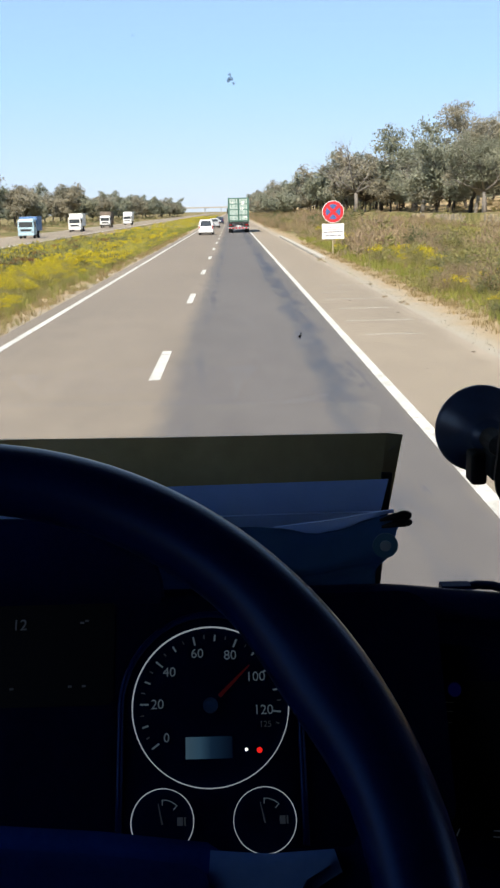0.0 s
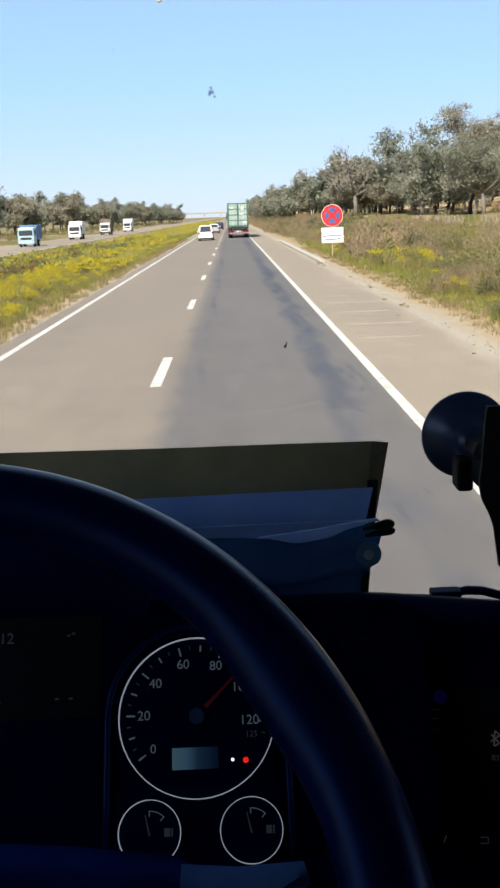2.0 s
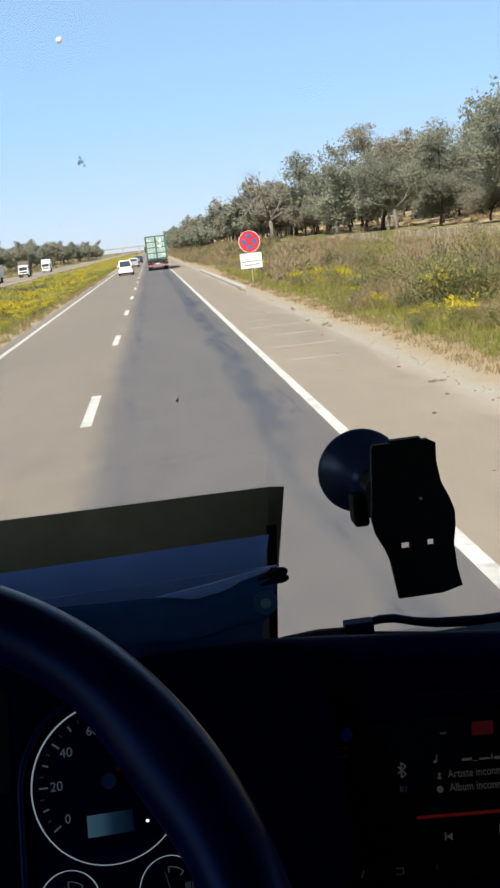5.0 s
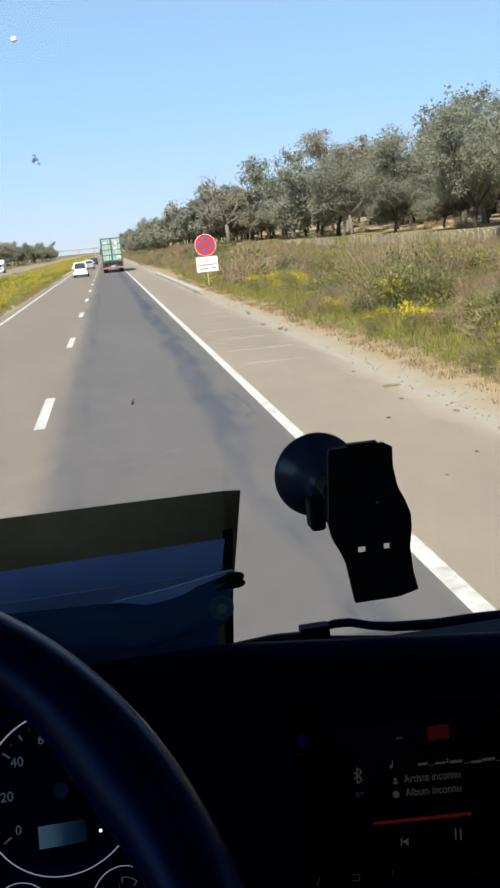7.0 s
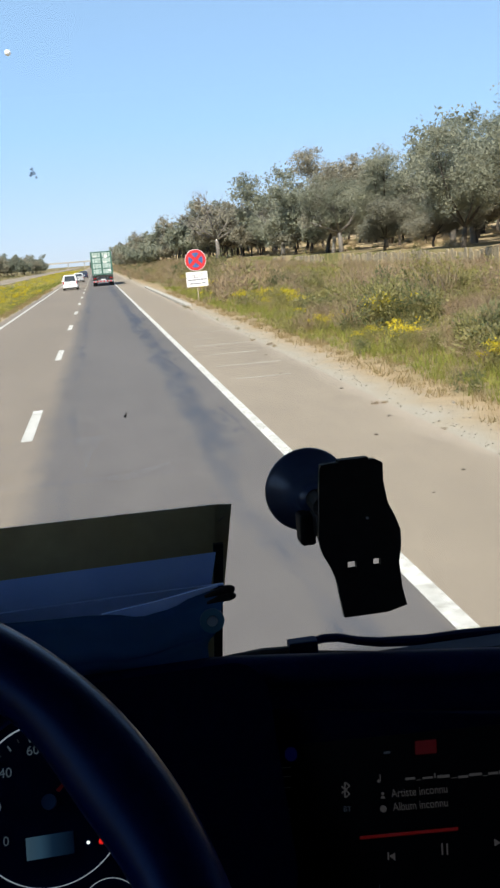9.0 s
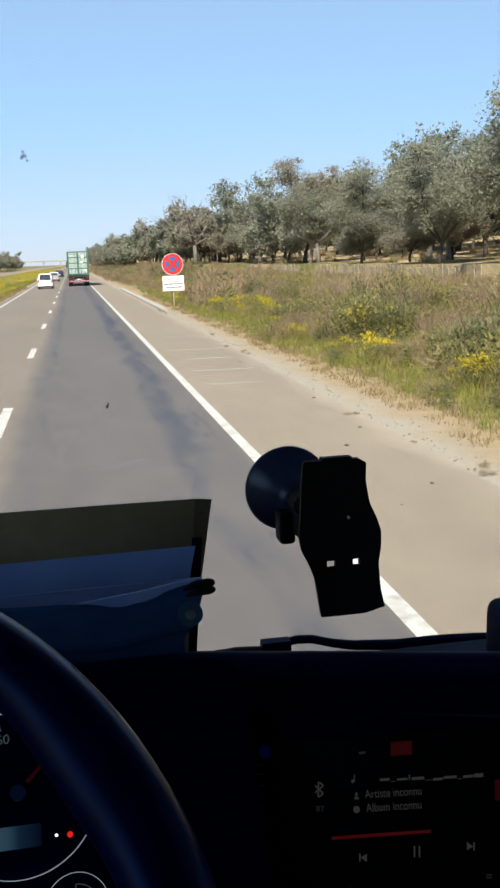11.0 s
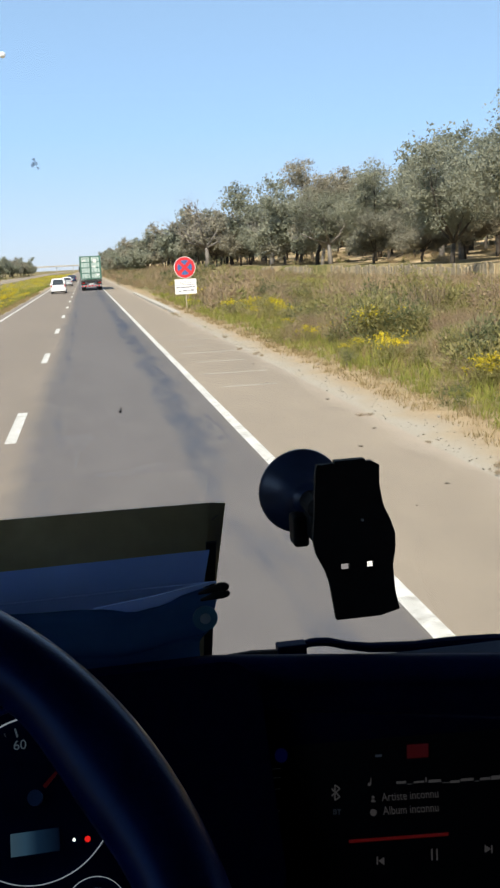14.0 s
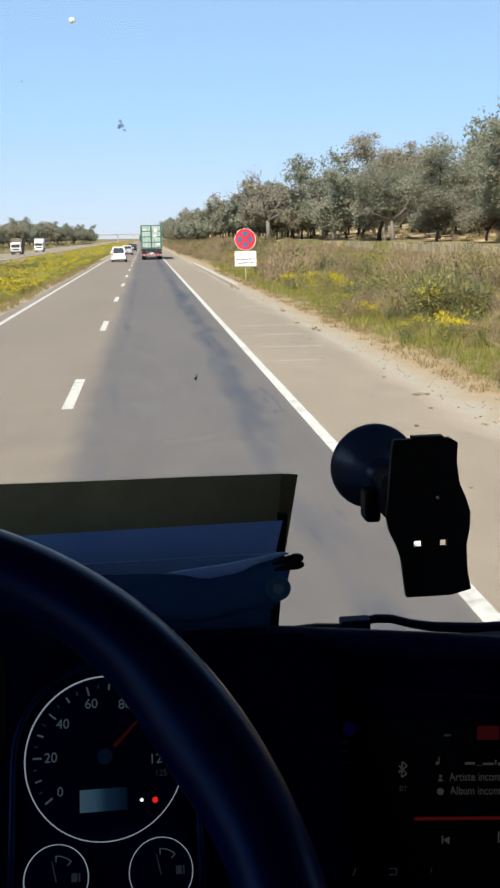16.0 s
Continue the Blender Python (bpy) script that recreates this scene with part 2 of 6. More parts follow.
M_SILVER = speckled("silver_paint", (0.45, 0.46, 0.48), (0.58, 0.59, 0.6), 4, 0.3, 0.4)
M_BLUECAR = speckled("dark_blue_paint", (0.02, 0.03, 0.07), (0.035, 0.05, 0.1), 4, 0.25)
M_BLUETRUCK = speckled("blue_paint", (0.08, 0.17, 0.36), (0.12, 0.23, 0.44), 3, 0.4)
M_PALEBLUE = speckled("pale_blue_paint", (0.34, 0.50, 0.60), (0.44, 0.60, 0.70), 3, 0.4)
M_BROWN = speckled("brown_tarpaulin", (0.12, 0.09, 0.07), (0.2, 0.155, 0.12), 3, 0.75)
M_CONTAINER = speckled("green_container_paint", (0.045, 0.125, 0.095), (0.075, 0.175, 0.135), 2.2, 0.55, bump=0.003)
M_CONTAINER_PALE = speckled("pale_green_container_paint", (0.32, 0.41, 0.37), (0.48, 0.56, 0.52), 2.2, 0.55)
M_STEEL = speckled("galvanised_steel", (0.33, 0.34, 0.35), (0.5, 0.51, 0.52), 8, 0.45, 0.8)
M_UNDER = speckled("dark_chassis", (0.02, 0.02, 0.02), (0.05, 0.048, 0.045), 5, 0.8)
M_TYRE = speckled("tyre_rubber", (0.012, 0.012, 0.012), (0.03, 0.03, 0.03), 20, 0.85)
M_REDLAMP = Nodes("red_lamp_glass").set(rough=0.2, color=(0.3, 0.015, 0.015))
M_AUTOGLASS = Nodes("dark_car_glass").set(rough=0.05, color=(0.045, 0.052, 0.06), spec=0.8)
M_SIGNRED = speckled("sign_red", (0.56, 0.02, 0.03), (0.66, 0.035, 0.04), 3, 0.45)
M_SIGNBLUE = speckled("sign_blue", (0.05, 0.10, 0.27), (0.075, 0.14, 0.33), 3, 0.45)
M_SIGNWHITE = speckled("sign_white", (0.74, 0.72, 0.69), (0.84, 0.83, 0.8), 5, 0.5)
M_MOON = speckled("moon_rock", (0.62, 0.62, 0.61), (0.82, 0.82, 0.81), 0.25, 1.0)
M_INK = Nodes("sign_ink").set(rough=0.6, color=(0.09, 0.09, 0.13))

# shade and blue cast of the cab are put into these plastics' colours
M_DASH = speckled("dark_soft_dash", (0.0007, 0.0038, 0.036), (0.0011, 0.0056, 0.05), 260, 0.7, bump=0.0006, spec=0.14, cast_tint=(0.2, 0.4, 1.0))
M_DASHHARD = speckled("black_hard_plastic", (0.0004, 0.0016, 0.013), (0.0008, 0.0026, 0.02), 120, 0.6, spec=0.08, cast_tint=(0.2, 0.4, 1.0))
M_RIM = speckled("steering_leather", (0.0009, 0.0065, 0.05), (0.0014, 0.0092, 0.066), 320, 0.28, bump=0.0002, spec=0.2, cast_tint=(0.2, 0.4, 1.0))
# blue skylight on hub and grey spokes is put into their base colours
M_HUB = speckled("skylit_hub_plastic", (0.007, 0.042, 0.26), (0.011, 0.055, 0.32), 200, 0.5, bump=0.0004, spec=0.2, cast_tint=(0.2, 0.4, 1.0))
M_SPOKE = speckled("sky_tinted_grey_spoke", (0.16, 0.32, 0.75), (0.22, 0.40, 0.82), 90, 0.22, 0.1)
M_SHELL = speckled("dark_cab_lining", (0.007, 0.012, 0.026), (0.012, 0.019, 0.04), 40, 0.85, spec=0.2)
M_OLIVE = speckled("olive_board", (0.35, 0.285, 0.13), (0.44, 0.365, 0.175), 30, 0.45, bump=0.0006)
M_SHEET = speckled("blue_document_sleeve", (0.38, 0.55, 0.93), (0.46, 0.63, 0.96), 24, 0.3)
M_POUCH = speckled("blue_plastic_pouch", (0.055, 0.15, 0.33), (0.085, 0.20, 0.40), 18, 0.2, bump=0.001)
M_COWL = speckled("dark_blue_cab_paint", (0.012, 0.022, 0.07), (0.018, 0.032, 0.095), 12, 0.35)
# skylight's blue is mixed into the white paper's own colour
M_PAPER = speckled("sky_tinted_paper", (0.50, 0.66, 0.96), (0.60, 0.74, 0.98), 20, 0.4)
M_HOLE = speckled("eyelet_daylight", (0.60, 0.68, 0.72), (0.72, 0.78, 0.8), 20, 0.5)
for m_, through_ in ((M_SHEET, 0.14), (M_PAPER, 0.5), (M_HOLE, 0.75), (M_POUCH, 0.12)):      # thin sheets let daylight through
    tree = m_.node_tree
    out_ = next(x for x in tree.nodes if x.type == "OUTPUT_MATERIAL")
    base_ = next(x for x in tree.nodes if x.type == "BSDF_PRINCIPLED")
    tr_, ms_ = tree.nodes.new("ShaderNodeBsdfTranslucent"), tree.nodes.new("ShaderNodeMixShader")
    tree.links.new(base_.inputs["Base Color"].links[0].from_socket, tr_.inputs[0])
    ms_.inputs[0].default_value = through_
    tree.links.new(base_.outputs[0], ms_.inputs[1])
    tree.links.new(tr_.outputs[0], ms_.inputs[2])
    tree.links.new(ms_.outputs[0], out_.inputs[0])
M_TEAL = Nodes("teal_grommet").set(rough=0.3, color=(0.06, 0.17, 0.26))
M_RUBBER = speckled("black_rubber", (0.008, 0.008, 0.009), (0.014, 0.014, 0.015), 80, 0.75, spec=0.2)
M_CUP = speckled("suction_rubber", (0.028, 0.045, 0.10), (0.042, 0.065, 0.14), 60, 0.3)
M_NIGHT = speckled("black_gauge_face", (0.0008, 0.004, 0.022), (0.0014, 0.006, 0.03), 60, 0.6, spec=0.08, cast_tint=(0.2, 0.4, 1.0))
M_RING = glowing("lit_gauge_ring", (0.60, 0.68, 0.78), 0.17, (0.3, 0.3, 0.32))
M_DIGIT = glowing("lit_gauge_print", (0.42, 0.58, 0.74), 0.038, (0.12, 0.13, 0.15))
M_DIM = glowing("dim_gauge_print", (0.4, 0.5, 0.65), 0.012, (0.05, 0.055, 0.07))
g = Nodes("gauge_lcd")       # emission fades along the display, standing in for reflected sky
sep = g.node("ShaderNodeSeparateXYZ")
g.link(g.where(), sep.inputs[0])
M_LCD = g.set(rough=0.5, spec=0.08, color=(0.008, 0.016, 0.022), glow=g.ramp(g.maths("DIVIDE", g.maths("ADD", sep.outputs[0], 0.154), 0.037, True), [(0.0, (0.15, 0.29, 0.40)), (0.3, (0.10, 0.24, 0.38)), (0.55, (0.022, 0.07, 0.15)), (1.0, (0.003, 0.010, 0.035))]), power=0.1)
M_NEEDLE = glowing("red_needle", (0.8, 0.03, 0.02), 0.006, (0.12, 0.005, 0.005))
# the needle hub's blue reflection is put into its base colour
M_HUBCAP = speckled("hub_cap_blue_glint", (0.02, 0.05, 0.12), (0.03, 0.07, 0.16), 80, 0.4)
M_WARN = glowing("red_warning_lamp", (1.0, 0.02, 0.015), 0.36)
M_DOT = glowing("white_pilot_lamp", (0.95, 1.0, 0.95), 0.7)
# console colour darkened for the shade below the dash roll
M_PIANO = speckled("shaded_console", (0.0005, 0.002, 0.018), (0.0008, 0.003, 0.025), 140, 0.85, spec=0.03)
M_SCREEN = Nodes("radio_screen").set(rough=0.6, color=(0.004, 0.004, 0.006), spec=0.15)
M_TEXT = glowing("radio_text", (0.6, 0.55, 0.55), 0.022)
M_TITLE = glowing("radio_title", (0.6, 0.57, 0.57), 0.022)
M_REDTEXT = glowing("radio_red", (0.75, 0.02, 0.015), 0.026)
M_REDKEY = glowing("dim_red_key", (0.75, 0.02, 0.015), 0.006)
M_STATUS = glowing("white_status_lamp", (0.95, 0.95, 1.0), 0.25)
M_SLIT = glowing("pale_slit_print", (0.4, 0.5, 0.6), 0.004, (0.03, 0.035, 0.045))
M_BLUELAMP = glowing("blue_pilot_lamp", (0.02, 0.03, 0.8), 0.006)
M_REDBUTTON = glowing("radio_red_button", (0.7, 0.015, 0.015), 0.013)


def smeary(name, color, cover):
    """A thin dried film: part of the light goes through it."""
    n = Nodes(name)
    thru, ms = n.node("ShaderNodeBsdfTransparent"), n.node("ShaderNodeMixShader")
    ms.inputs[0].default_value = cover
    n.link(thru.outputs[0], ms.inputs[1])
    n.link(n.bsdf.outputs[0], ms.inputs[2])
    n.link(ms.outputs[0], n.out.inputs[0])
    return n.set(rough=0.9, color=color)


M_SPLAT = smeary("insect_smear", (0.2, 0.25, 0.27), 0.28)
M_SPLATDARK = smeary("dark_insect_smear", (0.04, 0.04, 0.045), 0.75)


g = Nodes("windscreen_glass")
g.tree.nodes.remove(g.bsdf)
clear, gloss, fres, gm = (g.node(k) for k in ("ShaderNodeBsdfTransparent", "ShaderNodeBsdfGlossy", "ShaderNodeFresnel", "ShaderNodeMixShader"))
clear.inputs[0].default_value = (0.97, 0.985, 0.98, 1)
gloss.inputs["Roughness"].default_value = 0.02
fres.inputs["IOR"].default_value = 1.45
g.link(fres.outputs[0], gm.inputs[0])
g.link(clear.outputs[0], gm.inputs[1])
g.link(gloss.outputs[0], gm.inputs[2])
g.link(gm.outputs[0], g.out.inputs[0])
M_GLASS = g.mat


# ---- building helpers ----
def part(name, bm, material, parent=None, label="", smooth=False):
    """Links a bmesh as one mesh object, under a thing or a part if one is given."""
    me = bpy.data.meshes.new(name)
    bm.normal_update()
    bm.to_mesh(me)
    bm.free()
    me.materials.append(material)
    if smooth:
        me.shade_smooth()
    ob = new(name, me)
    if parent is not None:
        ob.parent = parent
    if label:
        ob["label"] = label
    return ob


def raw(name, verts, faces, material, parent=None, smooth=False):
    """The same from arrays: verts (n, 3), faces (m, 3 or 4)."""
    verts, faces = np.asarray(verts, np.float32), np.asarray(faces, np.int32)
    me = bpy.data.meshes.new(name)
    k = faces.shape[1]
    me.vertices.add(len(verts))
    me.vertices.foreach_set("co", verts.ravel())
    me.loops.add(faces.size)
    me.loops.foreach_set("vertex_index", faces.ravel())
    me.polygons.add(len(faces))
    me.polygons.foreach_set("loop_start", np.arange(0, faces.size, k, dtype=np.int32))
    me.update(calc_edges=True)
    me.validate()
    me.materials.append(material)
    if smooth:
        me.shade_smooth()
    ob = new(name, me)
    if parent is not None:
        ob.parent = parent
    return ob


def thing(name, label, category, group="", at=(0, 0, 0), rz=0.0, kind=""):
    ob = new(name)
    ob.empty_display_size = 0.2
    ob.matrix_world = pose(*at, 0, 0, rz)
    return tagged(ob, label, category, group, kind)


def block(bm, x0, x1, y0, y1, z0, z1, bevel=0.0, m=None, segs=2):
    """A box, with rounded edges if bevel is given."""
    r = bmesh.ops.create_cube(bm, size=1.0, matrix=Matrix.Translation(((x0 + x1) / 2, (y0 + y1) / 2, (z0 + z1) / 2)) @ Matrix.Diagonal((x1 - x0, y1 - y0, z1 - z0, 1)))
    vs = r["verts"]
    if bevel:
        es = list({e for v in vs for e in v.link_edges})
        got = bmesh.ops.bevel(bm, geom=es, offset=bevel, segments=segs, affect="EDGES", profile=0.6)
        vs = list({v for v in got["verts"]} | {v for v in vs if v.is_valid})
    if m is not None:
        bmesh.ops.transform(bm, matrix=m, verts=vs)
    return bm


def fresh():
    return bmesh.new()


def drum(bm, center, axis, radius, depth, n=24, radius2=None):
    turn = Vector(axis).normalized().to_track_quat("Z", "Y").to_matrix().to_4x4()
    bmesh.ops.create_cone(bm, cap_ends=True, segments=n, radius1=radius, radius2=radius if radius2 is None else radius2, depth=depth, matrix=Matrix.Translation(center) @ turn)
    return bm


def tube(bm, pts, radii, n=7, closed=False):
    """A tapered tube along points."""
    pts = [Vector(p) for p in pts]
    rings = []
    count = len(pts)
    for k, p in enumerate(pts):
        a, b = pts[(k - 1) % count if closed else max(k - 1, 0)], pts[(k + 1) % count if closed else min(k + 1, count - 1)]
        d = (b - a).normalized()
        side = d.cross((0.31, 0.2, 0.93)).normalized()
        up = side.cross(d)
        r = radii[k] if isinstance(radii, (list, tuple)) else radii
        rings.append([bm.verts.new(p + r * (math.cos(2 * math.pi * j / n) * side + math.sin(2 * math.pi * j / n) * up)) for j in range(n)])
    pairs = list(zip(rings, rings[1:])) + ([(rings[-1], rings[0])] if closed else [])
    for r0, r1 in pairs:
        for j in range(n):
            bm.faces.new((r0[j], r0[(j + 1) % n], r1[(j + 1) % n], r1[j]))
    if not closed:
        bm.faces.new(rings[0][::-1])
        bm.faces.new(rings[-1])
    return bm


def slab(bm, outline, y0, y1, m=None):
    """An outline in (x, z) given a thickness from y0 to y1."""
    front = [bm.verts.new((x, y0, z)) for x, z in outline]
    rear = [bm.verts.new((x, y1, z)) for x, z in outline]
    n = len(outline)
    bm.faces.new(front)
    bm.faces.new(rear[::-1])
    for k in range(n):
        bm.faces.new((front[(k + 1) % n], front[k], rear[k], rear[(k + 1) % n]))
    bmesh.ops.recalc_face_normals(bm, faces=bm.faces[:])
    if m is not None:
        bmesh.ops.transform(bm, matrix=m, verts=front + rear)
    return bm


def extrude_x(bm, profile, x0, x1, steps=1, lift=None):
    """A closed profile in (y, z), drawn out along x."""
    rows = []
    for k in range(steps + 1):
        x = x0 + (x1 - x0) * k / steps
        rows.append([bm.verts.new((x, y, z + (lift(x, y, z) if lift else 0.0))) for y, z in profile])
    n = len(profile)
    for a, b in zip(rows, rows[1:]):
        for k in range(n):
            bm.faces.new((a[k], a[(k + 1) % n], b[(k + 1) % n], b[k]))
    bm.faces.new(rows[0][::-1])
    bm.faces.new(rows[-1])
    bmesh.ops.recalc_face_normals(bm, faces=bm.faces[:])
    return bm


def ring(bm, center, r_in, r_out, depth, n=64, m=None):
    """A flat ring round z."""
    vs = []
    for k in range(n):
        c, s = math.cos(2 * math.pi * k / n), math.sin(2 * math.pi * k / n)
        vs.append([bm.verts.new((center[0] + r * c, center[1] + r * s, center[2] + z)) for r, z in ((r_in, 0), (r_out, 0), (r_out, depth), (r_in, depth))])
    for k in range(n):
        a, b = vs[k], vs[(k + 1) % n]
        for j in range(4):
            bm.faces.new((a[j], a[(j + 1) % 4], b[(j + 1) % 4], b[j]))
    bmesh.ops.recalc_face_normals(bm, faces=bm.faces[:])
    if m is not None:
        bmesh.ops.transform(bm, matrix=m, verts=[v for q in vs for v in q])
    return bm


def lettering(name, text, size, m, material, parent, align="CENTER", squeeze=1.0):
    """Flat letters in the built-in font, as a mesh lying on the pose m (x right, y up)."""
    cu = bpy.data.curves.new(name, "FONT")
    cu.body, cu.size, cu.align_x, cu.align_y, cu.extrude = text, size, align, "CENTER", 0.0002
    tmp = bpy.data.objects.new(name, cu)
    me = bpy.data.meshes.new_from_object(tmp)
    bpy.data.objects.remove(tmp)
    me.transform(m @ Matrix.Diagonal((squeeze, 1, 1, 1)))
    me.materials.clear()
    me.materials.append(material)
    ob = new(name, me)
    ob.parent = parent
    return ob


# ---- the land and the road ----
LINE_R, LINE_D, LINE_L = 2.22, -1.42, -4.86
EDGE_R, EDGE_L = 4.55, -5.35
ONCOMING = (-19.4, -28.4)


def ease(t):
    t = min(max(t, 0.0), 1.0)
    return t * t * (3 - 2 * t)


def ground_z(x, y):
    bumps = 0.22 * noise.noise((x * 0.13, y * 0.11, 3.0)) + 0.08 * noise.noise((x * 0.6, y * 0.5, 8.0))
    if x > EDGE_R:
        wall = ease((y - 34) / 5) * (1 - ease((y - 104) / 14))       # where a low wall holds the wood's floor
        held = 1.0 if x > 19.34 else 0.0
        step = wall * held + (1 - wall) * ease((x - 12) / 8)
        wild = ease((x - 5.5) / 3) * (1 - 0.75 * ease(1 - abs(x - 19.3) / 1.5))
        return -0.035 - 0.02 * ease((x - EDGE_R) / 1.0) + 1.05 * ease((x - 6.2) / 12.5) + 1.0 * step + 3.3 * ease((x - 21) / 48) + 0.01 * max(x - 60, 0) + bumps * wild
    if x < EDGE_L and x > ONCOMING[0]:
        return -0.035 - 0.30 * ease((EDGE_L - x) / 5) * ease((x - ONCOMING[0]) / 3) + bumps * 0.7 * ease((EDGE_L - x - 0.4) / 3) * ease((x - ONCOMING[0]) / 2)
    if x < ONCOMING[1]:
        return -0.035 + 0.5 * ease((ONCOMING[1] - x) / 10) + bumps * ease((ONCOMING[1] - x) / 3)
    return -0.06


def build_ground():
    xs = [-3000, -1500, -700, -300, -150, -90, -65] + list(np.arange(-54, -29.5, 3.0)) + [-28.8, -28.4, -28, -24, -20, -19.4, -19.0] + list(np.arange(-18.5, -6.4, 1.0))
    xs += [-6.2, -5.9, -5.6, -5.35, -5.2, 0, 4.4, 4.55, 4.8, 5.1, 5.5, 5.9] + list(np.arange(6.3, 18.8, 0.8)) + [19.0, 19.2, 19.33, 19.38, 19.8, 20.6, 21.6, 23.2] + [25, 28, 32, 38, 45, 60, 90, 150, 300, 700, 1500, 3000]
    ys = [-3000, -800, -200, -60, -20] + list(np.arange(-8, 60, 1.2)) + list(np.arange(60, 200, 5.0)) + list(np.arange(200, 640, 20.0)) + [680, 760, 900, 1200, 1800, 2600, 4000]
    vs = [(x, y, ground_z(x, y)) for y in ys for x in xs]
    w = len(xs)
    fs = [(j * w + i, j * w + i + 1, (j + 1) * w + i + 1, (j + 1) * w + i) for j in range(len(ys) - 1) for i in range(w - 1)]
    ob = raw("ground", vs, fs, M_EARTH, smooth=True)
    return tagged(ob, "sandy verge with gravel, dry grass and open woodland floor", "ground", kind="structure")


def strip(name, x0, x1, y0, y1, z, thick, material, parent=None):
    bm = fresh()
    block(bm, x0, x1, y0, y1, z - thick, z)
    return part(name, bm, material, parent)


build_ground()
road = tagged(strip("road", EDGE_L, 2.26, -60, 1600, 0.0, 0.4, M_ROAD), "worn grey motorway asphalt with a dark tarred lane", "road", kind="structure")
shoulder = tagged(strip("road_shoulder", 2.26, EDGE_R, -60, 1600, -0.004, 0.4, M_SHOULDER), "pale sunlit asphalt hard shoulder", "road", kind="structure")
far_road = tagged(strip("oncoming_road", ONCOMING[1], ONCOMING[0], -60, 1600, 0.0, 0.4, M_SHOULDER), "pale asphalt of the oncoming carriageway", "road", kind="structure")
for nm, x, w in (("edge_line", LINE_R, 0.16), ("edge_line", LINE_L, 0.16)):
    strip(nm, x - w / 2, x + w / 2, -60, 1200, 0.005, 0.004, M_LINE, road)
dash_me = None
for k in range(-2, 44):
    y = 15.3 + 13.1 * k
    if dash_me is None:
        first = strip("lane_dash", -0.09, 0.09, 0, 3.25, 0.005, 0.004, M_LINE, road)
        dash_me = first.data
        first.location = (LINE_D, y, 0)
    else:
        d = new("lane_dash", dash_me)
        d.parent = road
        d.location = (LINE_D, y, 0)
for y, x0, x1 in ((20.3, 2.7, 3.9), (22.9, 2.6, 4.2), (25.8, 2.75, 4.1), (28.6, 2.6, 4.3), (31.0, 2.7, 3.6), (33.8, 2.65, 4.2), (36.4, 2.7, 4.0)):
    strip("faded_bar", x0, x1, y, y + 0.13, 0.001, 0.004, M_FAINT, shoulder)
for x in (-19.8, -28.0):
    strip("edge_line", x - 0.09, x + 0.09, -60, 1000, 0.005, 0.004, M_LINE, far_road)

# concrete kerb along the shoulder, far ahead
kerb = thing("kerb", "pale concrete kerb stones along the shoulder", "kerb", kind="structure")
bm = fresh()
block(bm, 0, 0.32, 0, 1.96, -0.1, 0.13, 0.03)
k0 = part("kerb_stone", bm, M_CONCRETE, kerb)
for k in range(22):
    o = k0 if k == 0 else new("kerb_stone", k0.data)
    o.parent = kerb
    o.location = (4.6 + 0.015 * math.sin(k * 2.1), 52 + 2.0 * k, 0)

# concrete overpass at the far end
bridge = thing("overpass", "distant pale concrete road bridge over the motorway", "bridge", at=(0, 1150, 0))
bm = fresh()
block(bm, -58, 22, -5, 5, 6.2, 7.2, 0.1)
part("deck", bm, M_CONCRETE, bridge)
bm = fresh()
block(bm, -58, 22, -5.2, -5.0, 7.2, 7.9)
part("parapet", bm, M_CONCRETE, bridge)
for x in (-31, -12, 7.5):
    bm = fresh()
    block(bm, x - 0.5, x + 0.5, -3, 3, -0.3, 6.2)
    part("pier", bm, M_CONCRETE, bridge)
for x0, x1 in ((-110, -52), (16, 70)):
    bm = fresh()
    slab(bm, [(x0, -1), (x1, -1), (x1 if x0 > 0 else x1 - 15, 6.2), (x0 + 15 if x0 > 0 else x0, 6.2)], -9, 9)
    part("embankment", bm, M_EARTH, bridge)


# ---- plants ----
rng = np.random.default_rng(5)


def quads(centers, ways, length, width, r=rng):
    """A pointed leaf at each centre, along its way; returns vertices and faces."""
    n = len(centers)
    ways = ways / (np.linalg.norm(ways, axis=1, keepdims=True) + 1e-9)
    side = np.cross(ways, r.normal(size=(n, 3)))
    side /= np.linalg.norm(side, axis=1, keepdims=True) + 1e-9
    ln, wd = (np.asarray(v).reshape(-1, 1) * np.ones((n, 1)) for v in (length, width))
    v = np.stack([centers - ways * ln / 2 - side * wd / 2, centers - ways * ln / 2 + side * wd / 2, centers + ways * ln / 2], 1).reshape(-1, 3)
    return v, np.arange(3 * n).reshape(-1, 3)


def scatter(name, shapes, spots, material):
    """One joined mesh of many plants: spots of (shape number, x, y, z, turn, size)."""
    vs, fs, base = [], [], 0
    for k, x, y, z, a, s in spots:
        v, f = shapes[k]
        c, sn = math.cos(a) * s, math.sin(a) * s
        vs.append(np.stack([v[:, 0] * c - v[:, 1] * sn + x, v[:, 0] * sn + v[:, 1] * c + y, v[:, 2] * s + z], 1))
        fs.append(f + base)
        base += len(v)
    return raw(name, np.concatenate(vs), np.concatenate(fs), material)


